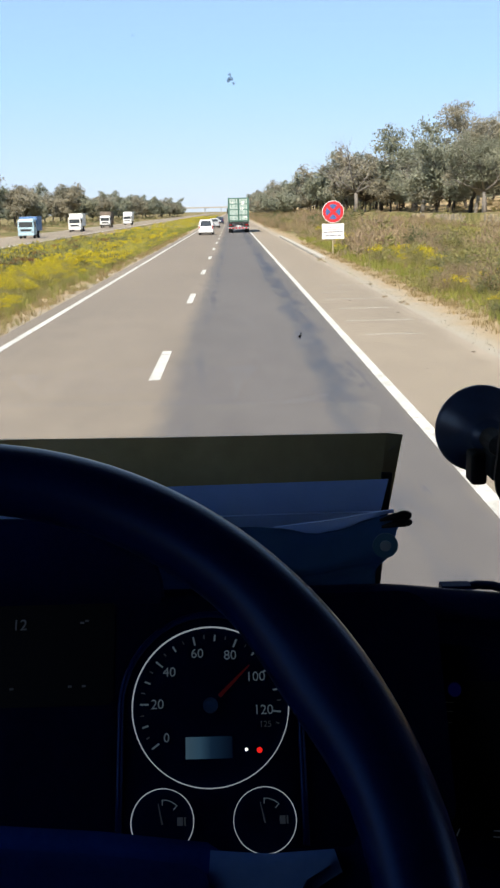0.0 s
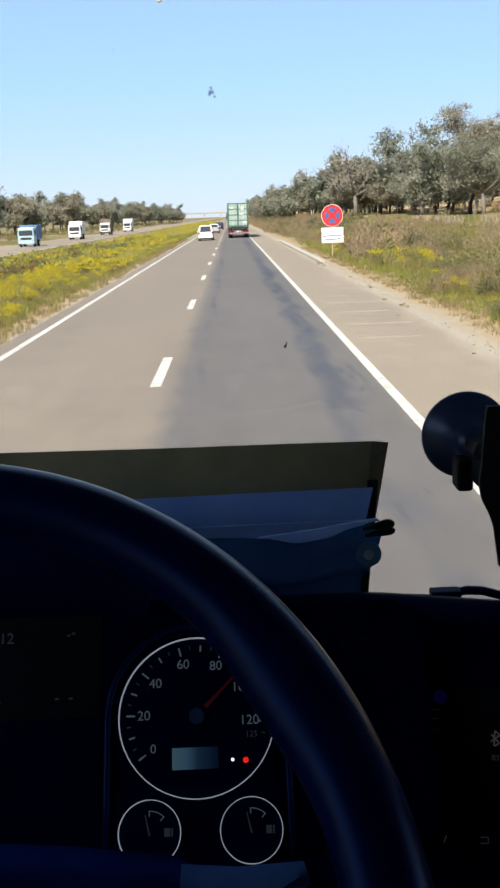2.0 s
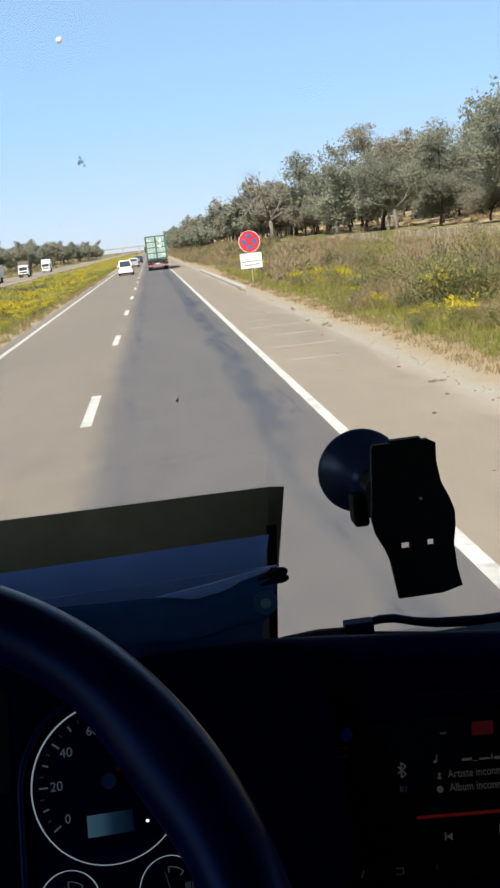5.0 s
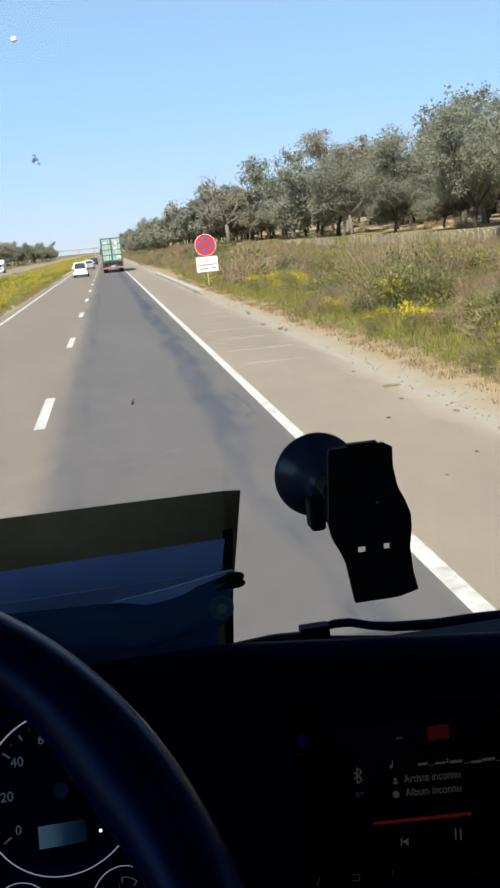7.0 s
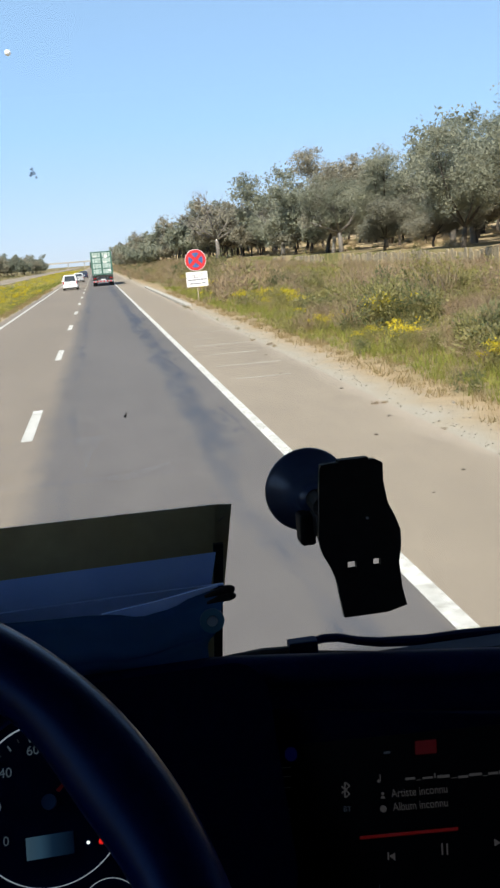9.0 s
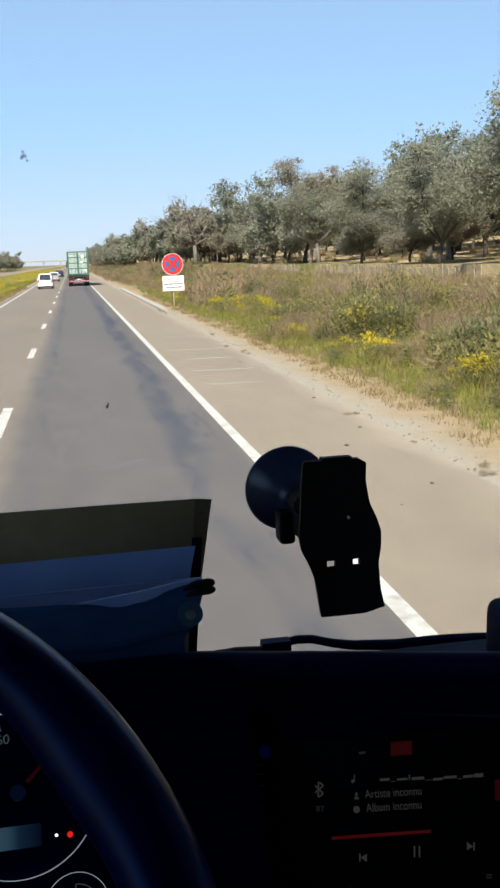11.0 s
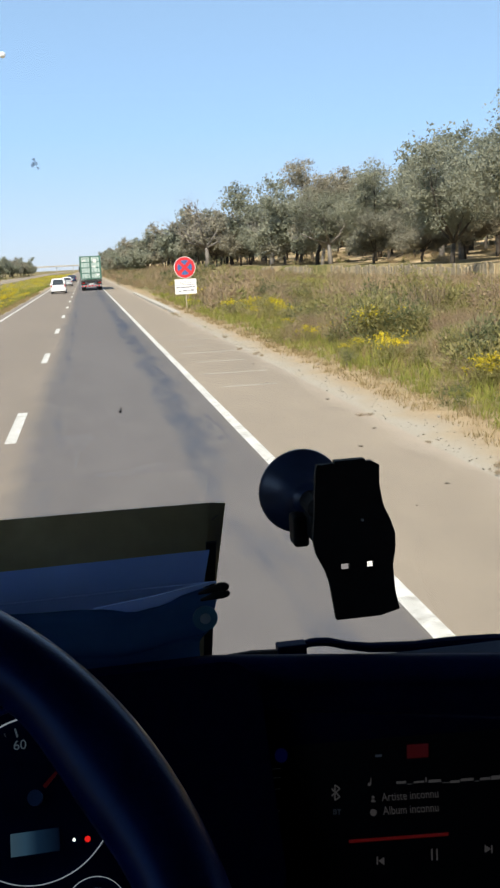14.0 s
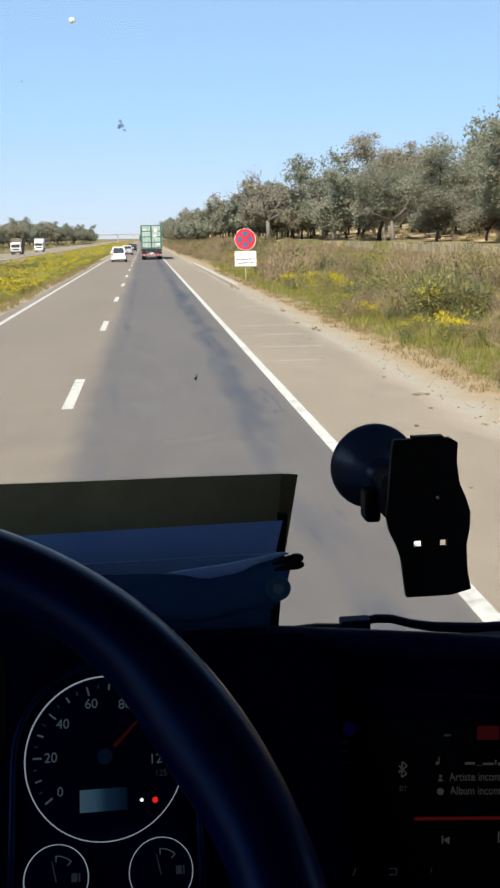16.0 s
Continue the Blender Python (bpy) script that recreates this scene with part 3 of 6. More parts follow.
def bush_shape(seed, n, leaf, wide=0.75, high=1.0, droop=0.0):
    """A loose dome of leaves in clumps, thick outside and open within."""
    r = np.random.default_rng(seed)
    clumps = r.normal(size=(9, 3)) * (wide * 0.45, wide * 0.45, high * 0.22) + (0, 0, high * 0.48)
    pick = clumps[r.integers(0, 9, n)]
    off = r.normal(size=(n, 3))
    off /= np.linalg.norm(off, axis=1, keepdims=True)
    c = pick + off * (r.random((n, 1)) ** 0.5) * (wide * 0.42, wide * 0.42, high * 0.36)
    c[:, 2] = np.abs(c[:, 2])
    return quads(c, off + (0, 0, 0.5 - droop), leaf * r.uniform(0.6, 1.5, n), leaf * 0.5 * r.uniform(0.6, 1.4, n), r)


def brush_shape(seed, n, high=1.1, wide=0.6, thin=0.02):
    """Dry stalks that fan out from the ground."""
    r = np.random.default_rng(seed)
    root = r.normal(size=(n, 3)) * (wide * 0.4, wide * 0.4, 0)
    way = np.stack([r.normal(size=n) * 0.38, r.normal(size=n) * 0.38, np.ones(n)], 1)
    ln = high * r.uniform(0.2, 0.62, n)
    start = root + way * (high * r.uniform(0.0, 0.55, n))[:, None]
    return quads(start + way * (ln / 2)[:, None], way + r.normal(size=(n, 3)) * 0.12, ln, thin * r.uniform(0.6, 1.8, n), r)


def join(*shapes):
    vs, fs, base = [], [], 0
    for v, f in shapes:
        vs.append(v)
        fs.append(f + base)
        base += len(v)
    return np.concatenate(vs), np.concatenate(fs)


def flower_shape(seed, n, high=0.95, wide=0.6, size=0.045):
    r = np.random.default_rng(seed)
    heads = np.stack([r.normal(size=14) * wide * 0.5, r.normal(size=14) * wide * 0.5, high * r.uniform(0.75, 1.05, 14)], 1)
    c = heads[r.integers(0, 14, n)] + r.normal(size=(n, 3)) * (0.11, 0.11, 0.05)
    return quads(c, r.normal(size=(n, 3)), size * r.uniform(0.7, 1.5, n), size * r.uniform(0.6, 1.2, n), r)


KINDS = {
    "dry": ([join(brush_shape(10 + k, 420, 0.95, 0.75, 0.013), bush_shape(30 + k, 420, 0.07, 0.8, 0.85)) for k in range(4)], M_DRY),
    "green": ([join(bush_shape(50 + k, 600, 0.09, 0.8, 0.95), brush_shape(55 + k, 150, 0.9, 0.6, 0.011)) for k in range(4)], M_GREEN),
    "dark": ([bush_shape(70 + k, 650, 0.095, 0.9, 1.05) for k in range(3)], M_DARKSHRUB),
    "stems": ([join(bush_shape(80 + k, 260, 0.08, 0.6, 0.8), brush_shape(85 + k, 130, 0.9, 0.5, 0.012)) for k in range(3)], M_GREEN),
    "yellow": ([flower_shape(90 + k, 300, 0.88, 0.55, 0.046) for k in range(3)], M_YELLOW),
    "grey": ([join(brush_shape(210 + k, 420, 0.95, 0.75, 0.013), bush_shape(230 + k, 420, 0.07, 0.85, 0.9)) for k in range(3)], M_DRY2),
    "far_grey": ([join(brush_shape(240 + k, 130, 1.1, 0.8, 0.04), bush_shape(250 + k, 130, 0.14, 0.9, 0.9)) for k in range(3)], M_DRY2),
    "far_dry": ([join(brush_shape(110 + k, 130, 1.1, 0.8, 0.04), bush_shape(120 + k, 130, 0.14, 0.9, 0.9)) for k in range(3)], M_DRY),
    "far_green": ([bush_shape(130 + k, 120, 0.21, 1.0, 1.0) for k in range(3)], M_GREEN),
    "far_dark": ([bush_shape(140 + k, 140, 0.21, 1.0, 1.1) for k in range(3)], M_DARKSHRUB),
    "far_yellow": ([flower_shape(150 + k, 130, 0.9, 0.8, 0.1) for k in range(3)], M_YELLOW),
    "meadow": ([bush_shape(180 + k, 150, 0.15, 1.1, 0.8) for k in range(3)], M_MEADOW),
    "rust": ([flower_shape(160 + k, 160, 0.8, 0.8, 0.07) for k in range(2)], M_RUST),
}
LABELS = {
    "dry": ("dry_shrub", "grey-brown dry shrub of thin stalks on the verge"),
    "grey": ("grey_shrub", "leafless grey-brown shrub on the roadside bank"),
    "green": ("green_shrub", "yellow-green leafy shrub growing on the verge"),
    "dark": ("dark_shrub", "dense dark green shrub on the roadside bank"),
}
MESHES = {}


def plant(kind, k, x, y, size, turn):
    """One shrub of its own; alike ones share a mesh."""
    nm, label = LABELS[kind] if kind in LABELS else ("flowering_shrub", "green shrub topped with small yellow flowers beside the shoulder")
    root = None
    for sub, sub_name in (((kind, nm),) if kind in LABELS else (("stems", nm), ("yellow", "flowers"))):
        shapes, mat = KINDS[sub]
        key = (sub, k % len(shapes))
        if key not in MESHES:
            o = raw(sub_name, *shapes[key[1]], mat)
            MESHES[key] = o.data
        else:
            o = new(sub_name, MESHES[key])
        if root is None:
            root = o
            o.matrix_world = pose(x, y, ground_z(x, y) - 0.03, 0, 0, turn) @ Matrix.Scale(size, 4)
            tagged(o, label, "shrub", "roadside shrubs")
        else:
            o.parent = root
            o["kind"] = "stuff"


def zone(x, y):
    """What grows on the bank: thick brush in drifts, flowers near the gravel."""
    return noise.noise((x * 0.16, y * 0.07, 1.5))


spots = {k: [] for k in KINDS}
r = random.Random(11)
count = 0
for _ in range(3600):
    y = 7 + 115 * r.random() ** 1.6
    x = 6.1 + 12.9 * r.random()
    if x < 7.2 and r.random() < 0.6:
        continue
    q = zone(x, y)
    pick = r.random()
    size = r.uniform(0.55, 1.4) * (0.55 if x < 7.8 else 1.0) * (1.0 - 0.74 * ease((x - 11.0) / 5.5))
    size *= 0.72 + 1.1 * max(0.0, noise.noise((x * 0.32, y * 0.15, 21.0)))      # it grows in clumps
    turn = r.uniform(0, 360)
    if x < 8.8 and pick < 0.55 and noise.noise((x * 0.22, y * 0.17, 7.0)) > 0.22:
        kind = "flower"
    elif q > -0.08:
        kind = "dry" if pick < 0.6 else "dark" if pick < 0.76 else "green"
    elif q > -0.25:
        kind = "dry" if pick < 0.48 else "green" if pick < 0.88 else "dark"
    else:
        kind = "green" if pick < 0.66 else "dry"
    if kind == "dry" and noise.noise((x * 0.35, y * 0.16, 12.0)) > -0.02:
        kind = "grey"
    if y < 30 and count < 290 and r.random() < 0.5:
        plant(kind, r.randrange(4), x, y, size, turn)
        count += 1
    else:
        near = y < 45
        z = ground_z(x, y) - 0.03
        if r.random() < (0.62 if near else 0.68):
            continue
        for sub in (("stems", "yellow") if kind == "flower" else (kind,)):
            sub = sub if near else {"stems": "far_green", "yellow": "far_yellow", "dry": "far_dry", "grey": "far_grey", "green": "far_green", "dark": "far_dark"}[sub]
            spots[sub].append((r.randrange(len(KINDS[sub][0])), x, y, z, radians(turn), size))
for cx, cy, many in ((8.9, 16.5, 4), (10.6, 19.5, 5), (12.6, 23.5, 5), (9.2, 25.0, 4), (14.0, 29, 4), (10.4, 31, 5), (12.0, 39, 6), (9.6, 46, 5), (11.4, 55, 6), (9.2, 63, 5), (12.4, 70, 5), (10.0, 80, 5)):      # taller clumps
    for _ in range(many):
        x, y, size = cx + r.gauss(0, 0.9), cy + r.gauss(0, 1.8), r.uniform(1.0, 1.7)
        plant(r.choice(("dark", "grey", "dry", "green")), r.randrange(4), x, y, size, r.uniform(0, 360))
for cx, cy, many in ((7.2, 16.6, 2), (7.5, 22.6, 2), (7.3, 31.0, 2), (7.6, 46.0, 3)):       # flowers close to the gravel
    for _ in range(many):
        plant("flower", r.randrange(3), cx + r.gauss(0, 0.35), cy + r.gauss(0, 0.7), r.uniform(0.6, 1.0), r.uniform(0, 360))
for _ in range(260):            # brush that hides the foot of the board wall
    y, x = r.uniform(34, 112), r.uniform(16.6, 18.9)
    sub = r.choice(("far_dry", "far_grey", "far_green", "far_dry"))
    spots[sub].append((r.randrange(3), x, y, ground_z(x, y) - 0.05, r.uniform(0, 6), r.uniform(0.4, 0.95) * (0.75 + 0.5 * noise.noise((y * 0.2, x, 4.0)))))
for _ in range(900):            # the bank runs on
    y, x = r.uniform(118, 520), r.uniform(6.0, 17.0)
    sub = r.choice(("far_dry", "far_dry", "far_green", "far_dark", "far_grey", "far_grey"))
    spots[sub].append((r.randrange(3), x, y, ground_z(x, y) - 0.05, r.uniform(0, 6), r.uniform(0.8, 1.5)))
for _ in range(1500):           # between the carriageways, near: yellow flowers and green
    y, x = 16 + 95 * r.random() ** 1.3, r.uniform(-17.6, -6.3)
    z = ground_z(x, y) - 0.04
    q, pick = noise.noise((x * 0.22, y * 0.05, 4.0)), r.random()
    size = r.uniform(0.42, 0.85) * (0.65 if x > -7.2 else 1.0)
    far = y > 48
    yellow_band = x > -10.5 + 3.0 * noise.noise((0.0, y * 0.05, 9.0))
    if yellow_band and pick < 0.82:
        subs = ("far_green", "far_yellow") if far else ("stems", "yellow")
    elif not yellow_band and pick < 0.42:
        subs = ("far_dark",) if far else ("dark",)
    elif not yellow_band and pick < 0.60 and q > -0.1:
        subs = ("far_green", "rust")
    elif not yellow_band and pick < 0.72:
        subs = ("far_green", "far_yellow")
    else:
        subs = ("meadow",) if far else ("green",)
    if y > 58 and r.random() < 0.7:
        subs = ("meadow",)
    for sub in subs:
        spots[sub].append((r.randrange(2), x, y, z, r.uniform(0, 6), size))
for _ in range(800):
    y, x = r.uniform(105, 520), r.uniform(-17.4, -6.6)
    z = ground_z(x, y) - 0.05
    size = r.uniform(0.45, 0.8)
    for sub in (("meadow", "far_yellow") if r.random() < 0.3 else ("meadow",)):
        spots[sub].append((r.randrange(3), x, y, z, r.uniform(0, 6), size))
for _ in range(260):            # beyond the oncoming carriageway
    y, x = r.uniform(50, 420), r.uniform(-48, -29.5)
    sub = r.choice(("far_green", "far_dark", "far_dry"))
    spots[sub].append((r.randrange(3), x, y, ground_z(x, y) - 0.05, r.uniform(0, 6), r.uniform(0.5, 1.1)))
for _ in range(380):            # low scrub on the woodland floor
    y, x = r.uniform(30, 260), r.uniform(19.5, 44)
    sub = r.choice(("far_dry", "far_dry", "far_green"))
    spots[sub].append((r.randrange(3), x, y, ground_z(x, y) - 0.05, r.uniform(0, 6), r.uniform(0.25, 0.6)))
for _ in range(40):             # small weeds in the crack where the tar ends
    y, x = 8 + 70 * r.random() ** 1.4, r.gauss(4.70, 0.13)
    if noise.noise((y * 0.13, 2.0, 0.5)) < -0.1:
        continue
    for _ in range(r.randint(1, 3)):
        y += r.uniform(0.0, 0.5)
        spots[r.choice(("dry", "green", "grey"))].append((r.randrange(3), x + r.gauss(0, 0.05), y, -0.03, r.uniform(0, 6), r.uniform(0.04, 0.12)))
for _ in range(40):
    y, x = 15 + 70 * r.random() ** 1.4, r.gauss(-5.6, 0.12)
    spots["stems"].append((r.randrange(3), x, y, -0.03, r.uniform(0, 6), r.uniform(0.15, 0.32)))
STUFF = {"grey": "grey_brush", "far_grey": "grey_scrub", "dry": "dry_brush", "green": "green_brush", "dark": "dark_brush", "stems": "flower_stems", "yellow": "yellow_wildflowers", "far_dry": "dry_scrub", "far_green": "green_scrub", "far_dark": "dark_scrub", "far_yellow": "far_wildflowers", "meadow": "meadow_plants", "rust": "rust_wildflowers"}
for sub, places in spots.items():
    ob = scatter(STUFF[sub], KINDS[sub][0], places, KINDS[sub][1])
    tagged(ob, {"yellow": "yellow wildflowers in drifts along the verge", "far_yellow": "yellow wildflowers in drifts along the verge", "rust": "rust-red flowers among the green plants"}.get(sub, STUFF[sub].replace("_", " ") + " covering the motorway banks"), "vegetation", kind="stuff")


def grass(name, n, area, high, material, seed, thin=0.012):
    """Many single blades over an area of (x0, x1, y0, y1), thicker towards the viewer's end."""
    q = np.random.default_rng(seed)
    x0, x1, y0, y1 = area
    tufts = max(n // 14, 1)
    tx, ty = q.uniform(x0, x1, tufts), y0 + (y1 - y0) * q.random(tufts) ** 1.7
    tz = np.array([ground_z(float(a), float(b)) for a, b in zip(tx, ty)])
    idx = q.integers(0, tufts, n)
    root = np.stack([tx[idx], ty[idx], tz[idx] - 0.01], 1) + q.normal(size=(n, 3)) * (0.09, 0.09, 0)
    way = np.stack([q.normal(size=n) * 0.35, q.normal(size=n) * 0.35, np.ones(n)], 1)
    ln = high * q.uniform(0.45, 1.2, n)
    v, f = quads(root + way * (ln / 2)[:, None], way, ln, thin * (1 + 0.03 * (root[:, 1] - y0)) * q.uniform(0.7, 1.5, n), q)
    return raw(name, v, f, material)


for nm, n, area, high, mat, sd, lab in (
    ("dry_grass", 24000, (5.4, 8.6, 6, 80), 0.14, M_GRASS, 1, "straw-coloured dry grass beside the shoulder gravel"),
    ("bank_grass", 20000, (7.2, 18, 8, 100), 0.38, M_GRASS, 2, "tall dry grass between the shrubs of the bank"),
    ("green_bank_grass", 24000, (6.6, 17, 8, 90), 0.42, M_LUSH, 3, "fresh green grass in patches on the bank"),
    ("green_edge_grass", 22000, (6.0, 9.4, 8, 90), 0.3, M_LUSH, 6, "fresh green grass behind the roadside gravel"),
    ("green_verge_grass", 40000, (-17, -6.0, 15, 170), 0.42, M_LUSH, 4, "fresh green grass between the carriageways"),
    ("dry_verge_grass", 20000, (-8.2, -5.5, 14, 120), 0.22, M_GRASS, 5, "dry straw-coloured grass along the road edge"),
):
    tagged(grass(nm, n, area, high, mat, sd), lab, "grass", kind="stuff")

# loose stones along both edges of the tar
q = np.random.default_rng(9)
vs, fs = [], []
for k in range(1500):
    right = q.random() < 0.6
    y = 6 + 60 * q.random() ** 1.5
    x = (EDGE_R + 0.1 + abs(q.normal()) * 0.5) if right else (EDGE_L - 0.05 - abs(q.normal()) * 0.3)
    s = q.uniform(0.008, 0.022) * (1.5 if q.random() < 0.1 else 1)
    p = q.normal(size=(6, 3)) * 0.25 + np.array([(1, 0, 0), (0, 1, 0), (-1, 0, 0), (0, -1, 0), (0, 0, 0.8), (0, 0, -0.5)])
    b = len(vs) * 6
    vs.append(p * s + (x, y, ground_z(x, y) + s * 0.3))
    fs += [(b, b + 1, b + 4), (b + 1, b + 2, b + 4), (b + 2, b + 3, b + 4), (b + 3, b, b + 4), (b + 1, b, b + 5), (b + 2, b + 1, b + 5), (b + 3, b + 2, b + 5), (b, b + 3, b + 5)]
tagged(raw("gravel", np.concatenate(vs), fs, M_STONE), "pale loose gravel along the edge of the asphalt", "gravel", kind="stuff")


# clods of dried earth that lie on the shoulder
def clod(x, y, size, seed):
    t_ = random.Random(seed)
    bm = fresh()
    bmesh.ops.create_icosphere(bm, subdivisions=2, radius=size)
    for v in bm.verts:
        v.co *= 0.75 + 0.5 * t_.random()
        v.co.z = max(v.co.z * 0.45, -size * 0.12)
    ob = part("earth_clod", bm, M_CLOD)
    ob.location = (x, y, size * 0.1 - 0.004)
    return tagged(ob, "small dark clod of earth on the pale shoulder", "clod", "clods on the shoulder")


for k, (x, y, size) in enumerate(((3.25, 9.6, 0.03), (3.9, 10.4, 0.045), (3.6, 12.9, 0.06), (4.2, 14.2, 0.05), (3.1, 15.8, 0.035), (4.3, 17.5, 0.06), (3.7, 20.5, 0.05), (4.1, 24.5, 0.07), (3.3, 28.0, 0.06))):
    clod(x, y, size * 0.6, k)


# ---- trees ----
def tree_shape(seed, high, leaves, leaf, lean=0.0, spread=1.0, bare=False, low=1.0, fine=True):
    """Trunk with limbs as a bmesh, and the crown's leaves as arrays."""
    t = random.Random(seed)
    qq = np.random.default_rng(seed)
    bm = fresh()
    fork = high * t.uniform(0.14, 0.22) * low
    top = Vector((lean * fork, t.uniform(-0.2, 0.2), fork))
    r0 = (0.02 if bare else 0.017) * high
    sides = (8, 6, 4) if fine else (5, 4, 3)
    tube(bm, [(0, 0, -0.3), (lean * fork * 0.4 + t.uniform(-0.1, 0.1), 0.05, fork * 0.5), top], [r0 * 1.25, r0 * 0.95, r0 * 0.8], sides[0])
    blobs = []
    for k in range(t.randint(6, 8)):
        a = 2 * math.pi * (k + t.random() * 0.7) / 6
        reach = high * t.uniform(0.16, 0.34) * spread
        end = top + Vector((math.cos(a) * reach, math.sin(a) * reach, high * t.uniform(0.04, 0.58)))
        mid = top.lerp(end, 0.5) + Vector((math.cos(a) * 0.25, math.sin(a) * 0.25, t.uniform(-0.3, 0.2)))
        tube(bm, [top, mid, end], [r0 * 0.6, r0 * 0.36, r0 * 0.12], sides[1])
        blobs.append((end, high * t.uniform(0.11, 0.18)))
        for _ in range(4 if bare else 3):
            e2 = mid.lerp(end, t.random()) + Vector((t.uniform(-1, 1), t.uniform(-1, 1), t.uniform(-0.3, 0.9))) * high * 0.15
            tube(bm, [mid.lerp(end, 0.3), e2], [r0 * 0.2, r0 * 0.05], sides[2])
            blobs.append((e2, high * t.uniform(0.07, 0.13)))
            blobs.append((top.lerp(end, t.uniform(0.35, 0.8)) + Vector((t.uniform(-1, 1), t.uniform(-1, 1), t.uniform(-0.2, 1.1))) * high * 0.09, high * t.uniform(0.08, 0.13)))
            if bare:
                for _ in range(4):
                    e3 = e2 + Vector((t.uniform(-1, 1), t.uniform(-1, 1), t.uniform(0, 1))) * high * 0.1
                    tube(bm, [e2.lerp(mid, 0.3), e3], [r0 * 0.1, r0 * 0.03], 3)
    for _ in range(14 if fine and not bare else 0):        # dead twigs that stand out of the crown
        b, s = t.choice(blobs)
        tip = b + Vector((t.uniform(-0.5, 0.5), t.uniform(-0.5, 0.5), 1.0)) * s * t.uniform(1.0, 1.45)
        tube(bm, [b, b.lerp(tip, 0.6) + Vector((t.uniform(-0.12, 0.12), 0.05, 0)), tip], [r0 * 0.1, r0 * 0.06, r0 * 0.025], 4)
    bc = np.array([list(b) for b, _ in blobs])
    br = np.array([s for _, s in blobs])
    off = qq.normal(size=(leaves, 3))
    off /= np.linalg.norm(off, axis=1, keepdims=True)
    tufts = max(leaves // 100, 130)       # half of the leaves sit in tufts, with gaps between
    tp = qq.choice(len(blobs), tufts, p=br**2 / (br**2).sum())
    td = qq.normal(size=(tufts, 3))
    td /= np.linalg.norm(td, axis=1, keepdims=True)
    tc = bc[tp] + td * (br[tp] * qq.uniform(0.45, 1.0, tufts))[:, None] * (1.1, 1.1, 0.82)
    c = tc[qq.integers(0, tufts, leaves)] + off * (high * 0.042 * qq.uniform(0.1, 1.25, leaves))[:, None] * (1.2, 1.2, 0.85)
    fill = qq.random(leaves) < 0.42
    pick = qq.choice(len(blobs), leaves, p=br**2 / (br**2).sum())
    c[fill] = (bc[pick] + off * (br[pick] * qq.uniform(0.1, 1.05, leaves))[:, None] * (1.1, 1.1, 0.85))[fill]
    c[:, 2] = np.maximum(c[:, 2], fork * 0.7)
    v, f = quads(c, off * 0.6 + qq.normal(size=(leaves, 3)) * 0.6, leaf * qq.uniform(0.6, 1.5, leaves), leaf * 0.85 * qq.uniform(0.6, 1.3, leaves), qq)
    return bm, v, f


def make_tree(seed, high, leaves, leaf, mat, bark, name, label, **more):
    bm, v, f = tree_shape(seed, high, leaves, leaf, **more)
    root = thing(name, label, "tree", "roadside trees")
    part("trunk", bm, bark, root, smooth=True)
    raw("crown", v, f, mat, root)
    return root


OAK = "grey-green evergreen oak with a dark trunk in open woodland"
PALEOAK = "dusty grey-green oak with a pale leaning trunk"
SHAPES = (      # seed, height, lean, spread, leaf tone, bark
    (1, 9.0, 0.0, 1.0, M_OAK, M_BARK), (2, 8.2, 0.25, 1.0, M_OAK2, M_BARK), (3, 10.5, -0.2, 0.82, M_OAK, M_PALEBARK),
    (4, 7.4, 0.0, 1.15, M_OAK2, M_BARK), (5, 9.6, 0.15, 1.08, M_OAK, M_BARK))
near_trees = [make_tree(k, h, 40000, 0.11, m, b, "oak_tree", PALEOAK if b is M_PALEBARK else OAK, lean=ln, spread=s) for k, h, ln, s, m, b in SHAPES]
mid_trees = [make_tree(k + 6, h, 11000, 0.21, m, M_BARK, "oak_tree", OAK, fine=False, lean=ln, spread=s) for k, h, ln, s, m, b in SHAPES]
back_trees = [make_tree(60 + k, h, 3200, 0.36, m, M_BARK, "oak_tree", OAK, fine=False, spread=1.15, low=0.35) for k, (h, m) in enumerate(((8.0, M_OAK), (7.4, M_OAK2), (8.8, M_OAK)))]
far_trees = [make_tree(20 + k, h, 5600, 0.29, m, M_BARK, "oak_tree", OAK, fine=False, spread=s) for k, (h, m, s) in enumerate(((8.5, M_OAK2, 1.0), (7.6, M_OAK, 1.15), (9.4, M_OAK2, 0.9), (8.0, M_OAK, 1.0)))]
bare_tree = make_tree(40, 12.0, 500, 0.16, M_OAK2, M_DEADWOOD, "bare_tree", "half-dead tree with bare branches above the wood", bare=True, spread=0.8)

t = random.Random(3)
used = set()


def stand(kind, x, y, size=1.0):
    """Puts the first tree of a kind, and copies after it."""
    m = pose(x, y, ground_z(x, y) - 0.1, 0, 0, t.uniform(0, 360)) @ Matrix.Scale(size, 4)
    if kind.name in used:
        ob = copy_thing(kind, Matrix.Identity(4))
        ob.matrix_basis = m
    else:
        used.add(kind.name)
        kind.matrix_basis = m


def wood_edge(y):
    """How far from the road the wood on the right begins."""
    return 22.0 - 8.5 * ease((y - 120) / 220)


